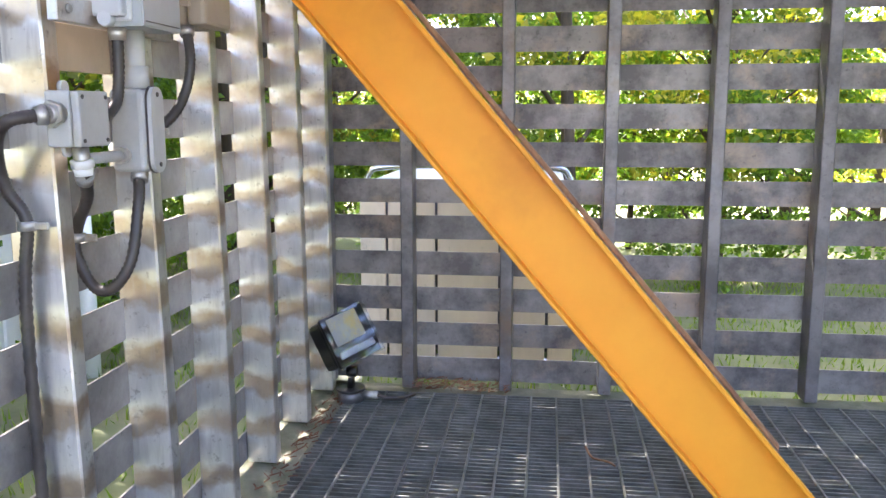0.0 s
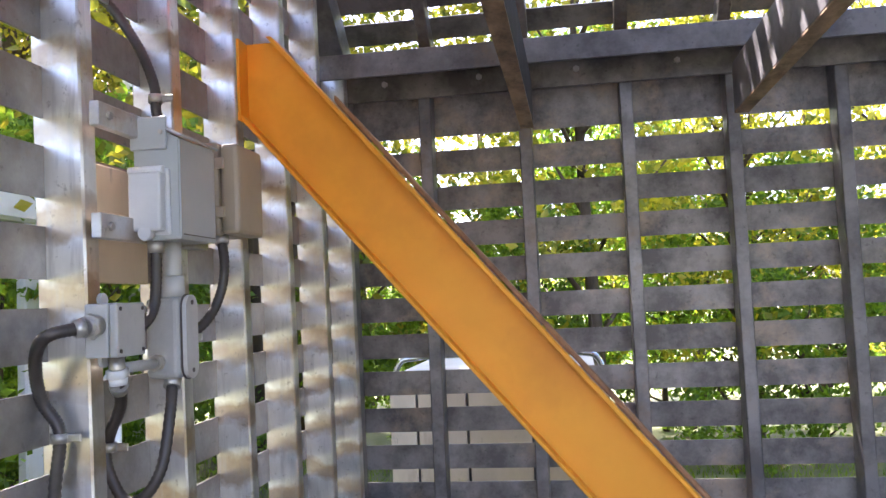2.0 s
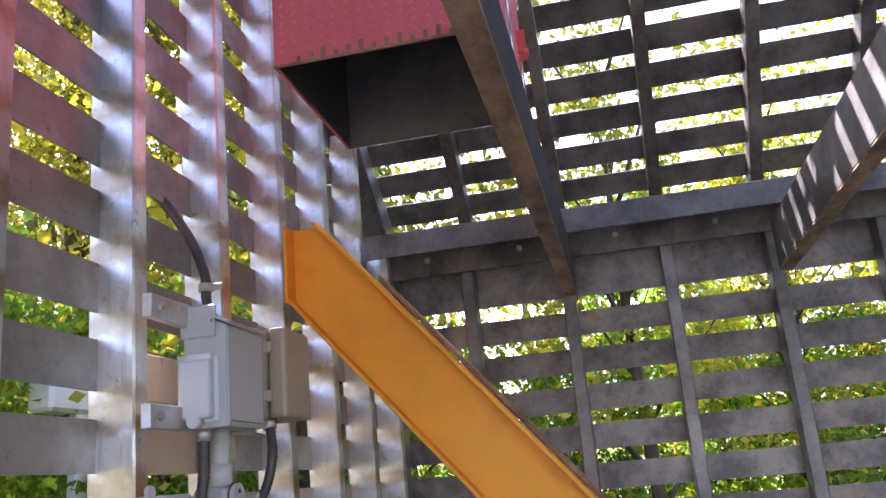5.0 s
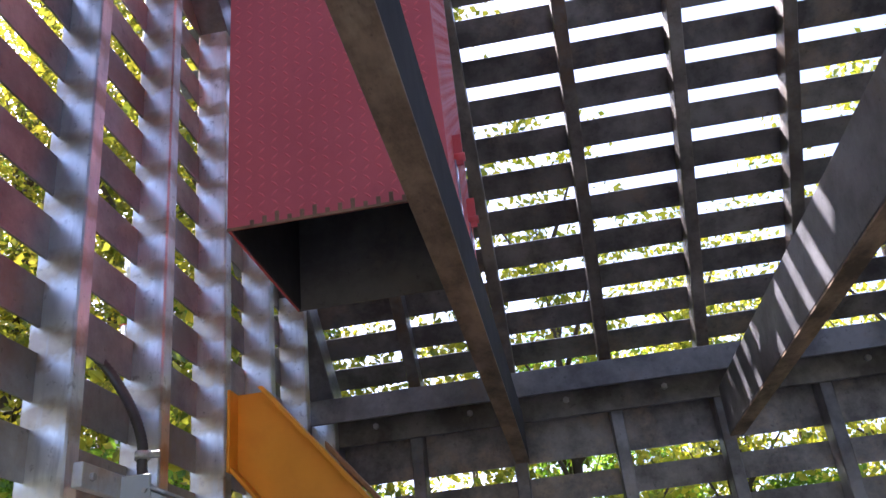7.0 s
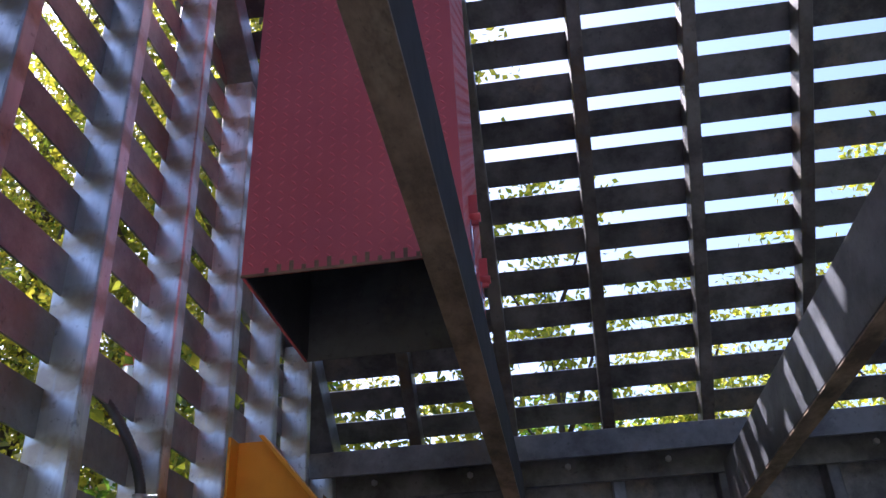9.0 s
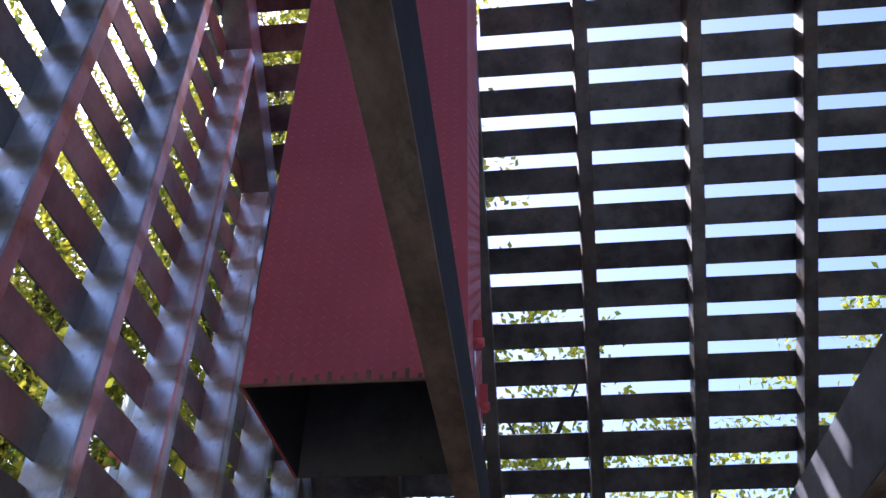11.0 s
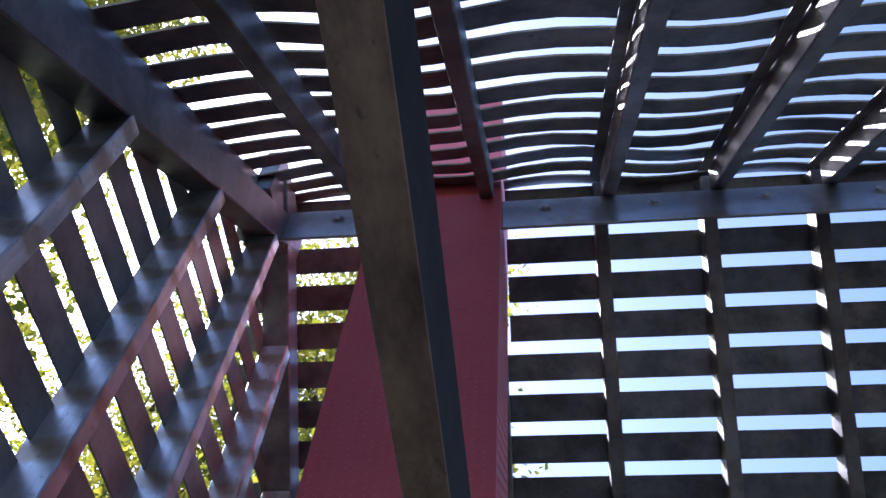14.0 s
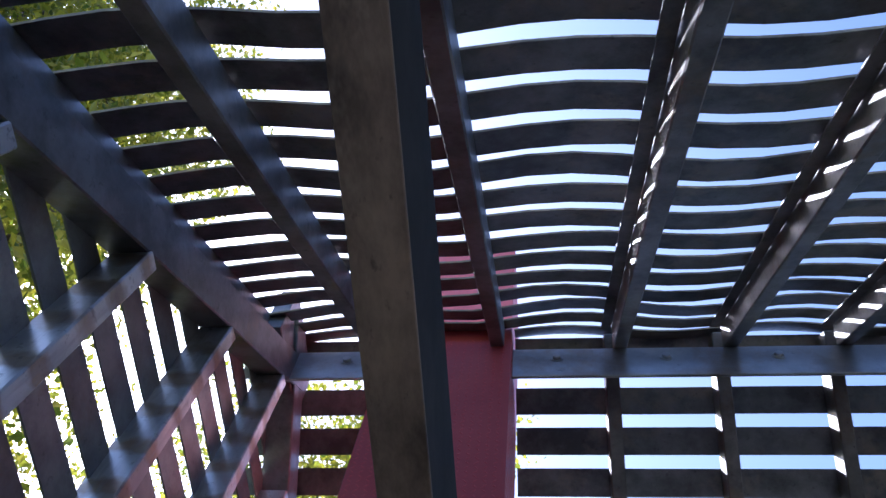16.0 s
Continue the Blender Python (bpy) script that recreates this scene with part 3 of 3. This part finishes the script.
for k in range(2, 9):
    spots.append((-6.6 + rt.uniform(-0.8, 0.6), -4.0 + k * 1.6, (4, 4, 3)[k % 3]))
for k in range(7):
    spots.append((8.5 + rt.uniform(-1, 1), -2.0 + k * 1.9, (1, 0, 3)[k % 3]))
spots += [(-5.4, 0.4, 4), (-5.1, 1.7, 4), (-5.6, 1.2, 5), (-4.3, 8.6, 5), (-5.9, 8.4, 5), (-3.3, 10.2, 5),
          (-5.1, 0.6, 5), (-4.8, 1.8, 5), (-5.2, 2.8, 5)]
used = set()
for x, y, kind in spots:
    m = pose(x, y, GZ, 0, 0, rt.uniform(0, 360))
    if kind in used:
        t = copy_thing(kinds[kind], m)
        t.scale = [rt.uniform(0.85, 1.2) * (0.86 if x < -6.0 and y > 3.5 else 1.0 if kind == 4 and x < -4.5 else 1.1 if kind == 4 else 0.8 if kind == 2 else 1.0)] * 3
    else:
        used.add(kind)
        kinds[kind].matrix_basis = m

# cream boarded trailer behind the back wall
trailer = thing("trailer", "cream boarded trailer with a silver top rail on the lawn", "trailer", (-0.44, 5.2, GZ))
TX = (-1.056, -0.894, -0.609, -0.249, 0.02, 0.177)
for a, b in zip(TX, TX[1:]):
    piece("board", box(a + 0.008, b - 0.008, 4.90, 4.925, -0.24, 0.67, 0.004), CREAM, trailer)
piece("body", box(-1.05, 0.17, 4.93, 6.3, -0.2, 0.66, 0.03, 2), BLACK, trailer)
piece("lower_panel", box(-1.0, 0.12, 4.93, 4.96, -0.297, -0.23, 0.01), CHROME, trailer)
piece("top_rail", tube([(-1.02, 4.92, 0.70), (-1.0, 4.92, 0.82), (-0.9, 4.92, 0.865), (-0.44, 4.92, 0.875), (0.03, 4.92, 0.865), (0.13, 4.92, 0.82), (0.15, 4.92, 0.70)], 0.018, 8), CHROME, trailer)
piece("top_panel", box(-0.98, 0.11, 4.95, 6.2, 0.70, 0.80, 0.03, 2), WHITE, trailer)
for x in (-0.95, 0.07):
    piece("wheel", rod((x - 0.05, 5.6, -0.12), (x + 0.05, 5.6, -0.12), 0.18, None, 20), LAMP_BLACK, trailer)
piece("tail_lamp", rod((0.19, 4.9, -0.06), (0.27, 4.9, -0.06), 0.06, 0.05, 14), CHROME, trailer)

# white posts and a marker pole on the lawn
post = thing("white_post", "white painted post on the lawn outside the slats", "post", (-2.52, 4.52, GZ))
piece("shaft", rod((-2.52, 4.52, GZ), (-2.52, 4.52, 0.82), 0.05, None, 14), WHITE, post)
piece("cap", rod((-2.52, 4.52, 0.82), (-2.52, 4.52, 0.86), 0.06, 0.03, 14), WHITE, post)
board = thing("white_cabinet", "white painted cabinet on a post beside the shrubs", "cabinet", (-3.0, 4.43, GZ))
piece("leg", box(-3.04, -2.98, 4.45, 4.65, GZ, 1.72, 0.01), WHITE, board)
piece("head", box(-3.12, -2.96, 4.2, 4.66, 1.72, 1.93, 0.02), WHITE, board)
pole = thing("marker_pole", "tall white and red banded pole behind the gable wall", "pole", (-3.5, 6.6, GZ))
piece("shaft", rod((-3.5, 6.6, GZ), (-3.5, 6.6, 4.75), 0.08, None, 14), WHITE, pole)
for z in (3.3, 4.05):
    piece("band", rod((-3.5, 6.6, z), (-3.5, 6.6, z + 0.22), 0.083, None, 14), RED, pole, "red band")

# ---- electrical gear on the gable wall ----
brackets = []
for z0, z1 in ((1.525, 1.572), (1.312, 1.36)):
    br = thing("mounting_bar", "flat galvanised bar bolted across the wall posts", "bracket", (-0.89, 1.9, z0), "mounting bars")
    piece("bar", box(-0.870, -0.850, 1.70, 2.16, z0, z1, 0.002), STEEL, br)
    piece("screw", rod((-0.850, 1.735, (z0 + z1) / 2), (-0.844, 1.735, (z0 + z1) / 2), 0.009, 0.007, 8), ZINC, br)

for z0, z1 in ((1.25, 1.345), (1.40, 1.502)):
    bb = thing("backing_board", "cream board fixed over a wall slat behind the boxes", "board", (-0.97, 1.9, z0), "backing boards")
    piece("board", box(-0.984, -0.966, 1.74, 2.05, z0, z1, 0.002), CREAM, bb)
    piece("screw", rod((-0.966, 1.79, (z0 + z1) / 2), (-0.955, 1.79, (z0 + z1) / 2), 0.006, None, 8), ZINC, bb)

sw = thing("disconnect_box", "grey enamelled switch box with a sloping lid and outlet cover", "switch box", (-0.82, 1.93, 1.314))
bm = bmesh.new()
prof = [(-0.865, 1.316), (-0.765, 1.316), (-0.765, 1.522), (-0.865, 1.57)]
va = [bm.verts.new((x, 1.85, z)) for x, z in prof]
vb = [bm.verts.new((x, 2.02, z)) for x, z in prof]
bm.faces.new(va), bm.faces.new(vb[::-1])
for k in range(4):
    bm.faces.new((va[(k + 1) % 4], va[k], vb[k], vb[(k + 1) % 4]))
bmesh.ops.recalc_face_normals(bm, faces=bm.faces[:])
bmesh.ops.bevel(bm, geom=bm.edges[:], offset=0.003, segments=2, affect="EDGES")
piece("body", bm, BOX_GREY, sw)
piece("lid", bar((-0.868, 1.935, 1.578), (-0.758, 1.935, 1.525), (0, 1, 0), 0.184, 0.006, 0.002), BOX_GREY, sw)
hood = piece("hood", box(-0.868, -0.79, 1.842, 1.85, 1.50, 1.568, 0.002), BOX_GREY, sw)
sub("hood_screw", rod((-0.80, 1.842, 1.535), (-0.80, 1.838, 1.535), 0.005, None, 8), ZINC, hood)
piece("door_seam", box(-0.767, -0.7635, 1.862, 2.01, 1.325, 1.327), HOSE, sw)
cov = piece("outlet_cover", box(-0.862, -0.792, 1.818, 1.846, 1.332, 1.452, 0.006, 2), COVER, sw, "pale grey hinged outlet cover")
piece("cover_flange", box(-0.868, -0.785, 1.842, 1.852, 1.325, 1.46, 0.003), COVER, sw)
sub("hinge", rod((-0.864, 1.83, 1.456), (-0.79, 1.83, 1.456), 0.008, None, 10), COVER, cov)
sub("pull_tab", rod((-0.828, 1.818, 1.328), (-0.828, 1.838, 1.328), 0.014, None, 14), COVER, cov)

tb = thing("tan_box", "tan plastic enclosure with two latches beside the switch box", "junction box", (-0.81, 2.2, 1.34))
piece("base", box(-0.885, -0.80, 2.12, 2.28, 1.345, 1.565, 0.008, 2), TAN, tb)
tcov = piece("cover", box(-0.797, -0.752, 2.12, 2.28, 1.345, 1.56, 0.010, 2), TAN, tb)
for z in (1.385, 1.50):
    sub("latch", box(-0.805, -0.785, 2.11, 2.121, z, z + 0.026, 0.002), TAN, tcov)
piece("knockout", rod((-0.835, 2.121, 1.385), (-0.835, 2.117, 1.385), 0.016, 0.015, 20), TAN, tb)

jb = thing("junction_box", "small grey plastic junction box with a screwed cover", "junction box", (-0.84, 1.73, 1.09))
piece("base", box(-0.875, -0.828, 1.68, 1.783, 1.09, 1.19, 0.004, 2), GREY_PVC, jb)
jcov = piece("cover", box(-0.826, -0.81, 1.68, 1.783, 1.09, 1.19, 0.004, 2), GREY_PVC, jb)
for y in (1.692, 1.771):
    for z in (1.101, 1.179):
        sub("screw", rod((-0.81, y, z), (-0.808, y, z), 0.004, None, 8), HOSE, jcov)
for y, z in ((1.735, 1.197), (1.735, 1.083)):
    piece("mounting_ear", rod((-0.875, y, z), (-0.866, y, z), 0.013, None, 12), GREY_PVC, jb)
gland = piece("gland", rod((-0.85, 1.68, 1.15), (-0.852, 1.645, 1.148), 0.020, 0.017, 12), ZINC, jb, "zinc cable gland")
sub("gland_nut", rod((-0.85, 1.668, 1.149), (-0.851, 1.655, 1.148), 0.024, None, 6), ZINC, gland)
piece("bottom_fitting", rod((-0.845, 1.735, 1.09), (-0.845, 1.742, 1.045), 0.015, None, 12), ZINC, jb, "stained zinc fitting")
piece("bottom_nut", rod((-0.845, 1.738, 1.066), (-0.845, 1.741, 1.05), 0.021, None, 6), WHITE, jb, "white plastic gland nut")
piece("bottom_collar", rod((-0.845, 1.741, 1.049), (-0.845, 1.743, 1.036), 0.018, 0.016, 14), WHITE, jb)

lb = thing("conduit_body", "grey plastic conduit elbow with a long oval cover", "conduit fitting", (-0.83, 1.94, 1.03))
piece("body", box(-0.878, -0.803, 1.905, 1.98, 1.03, 1.20, 0.012, 3), GREY_PVC, lb)


def oval(x0, x1, yc, z0, z1, r, bm=None):
    bm = bmesh.new()
    ring = [(yc + r * math.cos(a), z1 - r + r * math.sin(a)) for a in (math.pi * k / 10 for k in range(11))]
    ring += [(yc - r * math.cos(a), z0 + r - r * math.sin(a)) for a in (math.pi * k / 10 for k in range(11))]
    a = [bm.verts.new((x0, y, z)) for y, z in ring]
    b = [bm.verts.new((x1, y, z)) for y, z in ring]
    bm.faces.new(a), bm.faces.new(b[::-1])
    for k in range(len(ring)):
        j = (k + 1) % len(ring)
        bm.faces.new((a[j], a[k], b[k], b[j]))
    bmesh.ops.recalc_face_normals(bm, faces=bm.faces[:])
    return bm


piece("gasket", oval(-0.803, -0.799, 1.9425, 1.026, 1.206, 0.029), HOSE, lb)
ocov = piece("oval_cover", oval(-0.799, -0.790, 1.9425, 1.028, 1.204, 0.0275), GREY_PVC, lb)
for z in (1.045, 1.188):
    sub("screw", rod((-0.79, 1.9425, z), (-0.788, 1.9425, z), 0.005, None, 8), HOSE, ocov)
riser = piece("riser", rod((-0.833, 1.9425, 1.2), (-0.833, 1.9425, 1.32), 0.021, None, 16), GREY_PVC, lb)
sub("collar", rod((-0.833, 1.9425, 1.2), (-0.833, 1.9425, 1.245), 0.026, None, 16), GREY_PVC, riser)
piece("nipple", rod((-0.85, 1.908, 1.065), (-0.85, 1.75, 1.065), 0.011, None, 12), GREY_PVC, lb)
piece("nipple_collar", rod((-0.85, 1.908, 1.065), (-0.85, 1.885, 1.065), 0.017, None, 12), ZINC, lb)
piece("bottom_fitting", rod((-0.83, 1.93, 1.03), (-0.828, 1.92, 1.012), 0.018, None, 10), ZINC, lb)

hoses = (
    ([(-0.852, 1.645, 1.148), (-0.89, 1.60, 1.138), (-0.935, 1.63, 1.11), (-0.965, 1.67, 1.06), (-0.965, 1.69, 1.01), (-0.943, 1.70, 0.968), (-0.94, 1.70, 0.93), (-0.952, 1.70, 0.84), (-0.955, 1.70, 0.70), (-0.953, 1.70, 0.43), (-0.945, 1.70, 0.1), (-0.94, 1.70, -0.02)], "dark corrugated conduit clipped to the wall post"),
    ([(-0.845, 1.743, 1.038), (-0.875, 1.80, 0.99), (-0.935, 1.86, 0.924), (-0.942, 1.86, 0.867), (-0.909, 1.86, 0.799), (-0.867, 1.86, 0.797), (-0.829, 1.87, 0.856), (-0.822, 1.90, 0.969), (-0.828, 1.92, 1.014)], "dark corrugated conduit hanging in a loop"),
    ([(-0.835, 1.88, 1.318), (-0.837, 1.88, 1.23), (-0.842, 1.87, 1.17), (-0.85, 1.82, 1.135), (-0.85, 1.78, 1.13)], "grey corrugated conduit below the switch box"),
    ([(-0.815, 2.16, 1.347), (-0.80, 2.14, 1.27), (-0.81, 2.13, 1.20), (-0.835, 2.10, 1.14), (-0.875, 2.05, 1.105), (-0.90, 2.0, 1.10)], "dark corrugated conduit below the tan box"),
    ([(-0.872, 1.99, 1.56), (-0.885, 1.99, 1.616), (-0.887, 1.99, 1.667), (-0.908, 1.99, 1.731), (-0.94, 1.99, 1.792), (-0.985, 1.985, 1.86), (-1.05, 1.97, 1.93)], "dark corrugated conduit leaving through the slats"),
)
for pts, label in hoses:
    h = thing("flexible_conduit", label, "conduit", pts[0], "flexible conduits")
    piece("hose", tube(pts, 0.0125, 10, 0.0018, 14), HOSE, h)
    piece("end_fitting", rod(pts[0], Vector(pts[0]).lerp(Vector(pts[1]), 0.3), 0.019, 0.016, 10), ZINC, h)
for c, n in (((-0.941, 1.703, 0.945), (0, 1, 0)), ((-0.938, 1.862, 0.90), (0, 1, 0)), ((-0.865, 2.06, 1.11), (0.6, 1, 0)), ((-0.886, 1.99, 1.644), (0, 1, 0))):
    cl = thing("pipe_clip", "pale one-hole conduit clip screwed to the steel", "clip", c, "pipe clips")
    piece("band", rod(Vector(c) - Vector((0, 0, 0.009)), Vector(c) + Vector((0, 0, 0.009)), 0.0165, None, 14), ZINC, cl)
    piece("tab", box(c[0] + 0.012, c[0] + 0.042, c[1] - 0.002, c[1] + 0.004, c[2] - 0.008, c[2] + 0.008, 0.002), ZINC, cl)

for ob in [o for o in scene.objects if o.parent is None and o.name.split(".")[0] in ("mounting_bar", "disconnect_box", "tan_box", "junction_box", "conduit_body", "flexible_conduit", "pipe_clip")]:
    ob.location += Vector((0, -0.04, 0.014))

# ---- floodlight on the floor ----
fl = thing("floodlight", "black floodlight with a clear glass front on a grey base", "floodlight", (-0.76, 3.44, 0))
piece("base", rod((-0.755, 3.44, 0.0), (-0.755, 3.44, 0.045), 0.055, 0.05, 10), POST, fl, "grey round junction base")
piece("base_lid", rod((-0.755, 3.44, 0.045), (-0.755, 3.44, 0.055), 0.06, None, 18), LAMP_BLACK, fl)
piece("knuckle", rod((-0.755, 3.44, 0.055), (-0.745, 3.43, 0.12), 0.014, None, 10), LAMP_BLACK, fl)
piece("knuckle_joint", rod((-0.765, 3.43, 0.125), (-0.725, 3.43, 0.125), 0.022, None, 12), LAMP_BLACK, fl)
piece("outlet", rod((-0.705, 3.43, 0.03), (-0.64, 3.43, 0.028), 0.016, None, 10), ZINC, fl)
piece("lead", tube([(-0.64, 3.43, 0.028), (-0.6, 3.43, 0.02), (-0.55, 3.46, 0.012), (-0.5, 3.52, 0.01)], 0.008, 8), HOSE, fl)
M = Matrix.Translation((-0.742, 3.40, 0.285)) @ look((0, 0, 0), (-0.68, 0.60, -0.44), 12)
for name, b, mat in (
    ("housing", box(-0.105, 0.105, -0.10, 0.10, -0.115, -0.012, 0.02, 2), LAMP_BLACK),
    ("front_frame", box(-0.11, 0.11, -0.105, 0.105, -0.012, 0.004, 0.006, 2), LAMP_BLACK),
    # yellowed sheet laid in front of the glass
    ("reflector", box(-0.09, 0.06, -0.02, 0.095, 0.0165, 0.018), SHEET),
    ("front_glass", box(-0.115, 0.115, -0.11, 0.11, 0.012, 0.016, 0.001), glass),
    ("socket", box(-0.09, 0.09, -0.075, -0.045, 0.0045, 0.009, 0.002), CHROME),
):
    bmesh.ops.transform(b, matrix=M, verts=b.verts[:])
    piece(name, b, mat, fl)
fl.location += Vector((-0.02, 0.03, 0))

# needles and leaf litter on the floor edge
rl = random.Random(8)
lv, lf = [], []
for k in range(420):
    if rl.random() < 0.55:
        x, y, z = rl.uniform(-0.56, -0.14), rl.uniform(3.60, 3.72), rl.uniform(0.0, 0.028)
    else:
        x, y, z = rl.uniform(-0.88, -0.80), rl.uniform(2.6, 3.6), rl.uniform(-0.008, 0.008)
    a, ln = rl.uniform(0, math.pi), rl.uniform(0.015, 0.04)
    i = len(lv)
    dx, dy = math.cos(a) * ln, math.sin(a) * ln
    lv += [(x, y, z), (x + dx, y + dy, z + 0.004), (x + dx - dy * 0.15, y + dy + dx * 0.15, z + 0.006), (x - dy * 0.15, y + dx * 0.15, z + 0.003)]
    lf.append((i, i + 1, i + 2, i + 3))
lm = bpy.data.meshes.new("litter")
lm.from_pydata(lv, [], lf)
lm.materials.append(LITTER)
tagged(new("litter", lm), "brown needles and dry leaf litter along the floor edge", "litter", kind="stuff")
leaf = thing("dry_leaf", "curled dry orange leaf stem on the grating", "leaf", (0.21, 2.95, 0.003))
piece("blade", tube([(0.16, 3.06, 0.012), (0.18, 2.98, 0.006), (0.23, 2.95, 0.006), (0.25, 2.91, 0.01)], 0.004, 6), RUST, leaf)

# raised tread pattern of the chimney, on its front and its east side
tv, tf = [], []


def lozenge(at, d, w, n):
    i = len(tv)
    tv.extend([at - d, at + w, at + d, at - w, at + n])
    tf.extend([(i, i + 1, i + 4), (i + 1, i + 2, i + 4), (i + 2, i + 3, i + 4), (i + 3, i, i + 4)])


for r in range(92):
    for c in range(17):
        z, u = CZ0 + 0.03 + r * 0.022, 0.018 + c * 0.0285
        sg = 1 if (r + c) % 2 else -1
        if CX0 + u < CX1 - 0.01:
            lozenge(Vector((CX0 + u, CY0, z)), Vector((0.0085, 0, 0.0085 * sg)), Vector((-0.0022 * sg, 0, 0.0022)), Vector((0, -0.0016, 0)))
        if CY0 + u < CY1 - 0.01:
            lozenge(Vector((CX1, CY0 + u, z)), Vector((0, 0.0085, 0.0085 * sg)), Vector((0, -0.0022 * sg, 0.0022)), Vector((0.0016, 0, 0)))
tm = bpy.data.meshes.new("tread_pattern")
tm.from_pydata([tuple(v) for v in tv], [], tf)
tm.materials.append(RED)
tagged(under(new("tread_pattern", tm), chim), kind="stuff")
for k in range(15):
    x = CX0 + 0.05 + k * 0.027
    piece("weld_spot", box(x, x + 0.009, CY0 - 0.0022, CY0 - 0.0002, CZ0 + 0.004, CZ0 + 0.016 + 0.006 * (k % 3), 0.0006), RUST, chim)
piece("hem", box(CX0, CX1, CY0 - 0.003, CY0 - 0.0003, CZ0 - 0.002, CZ0 + 0.004), RUST, chim, "rusty lower hem")
for y, z in ((1.86, 2.22), (2.06, 2.16)):
    piece("bolt", rod((CX1, y, z), (CX1 + 0.025, y, z), 0.011, None, 8), RED, chim)
    piece("bracket", box(CX1, CX1 + 0.02, y - 0.004, y + 0.004, z - 0.02, z + 0.06), RED, chim)
    piece("hanger", box(CX1 - 0.002, CX1 + 0.004, y - 0.012, y + 0.012, z - 0.17, z - 0.01), CHROME, chim)

# grass near the house
rg = np.random.default_rng(21)
cnt = 26000
gx, gy = rg.uniform(-5.0, 4.5, cnt), rg.uniform(-0.5, 8.5, cnt)
keep = ~((gx > X0 - 0.12) & (gx < X1 + 0.12) & (gy < YB + 0.12))
gx, gy = gx[keep], gy[keep]
h = rg.uniform(0.03, 0.08, len(gx))
ang = rg.uniform(0, 6.28, len(gx))
base = np.stack([gx, gy, np.full(len(gx), GZ)], 1)
off = np.stack([np.cos(ang), np.sin(ang), np.zeros(len(gx))], 1) * 0.006
tip = base + np.stack([rg.normal(0, 0.02, len(gx)), rg.normal(0, 0.02, len(gx)), h], 1)
gv = np.stack([base - off, base + off, tip], 1).reshape(-1, 3)
gf = np.arange(len(gx) * 3).reshape(-1, 3)
tagged(new("grass", mesh_np("grass", gv, gf, BLADE)), "short green grass blades on the lawn", "grass", kind="stuff")
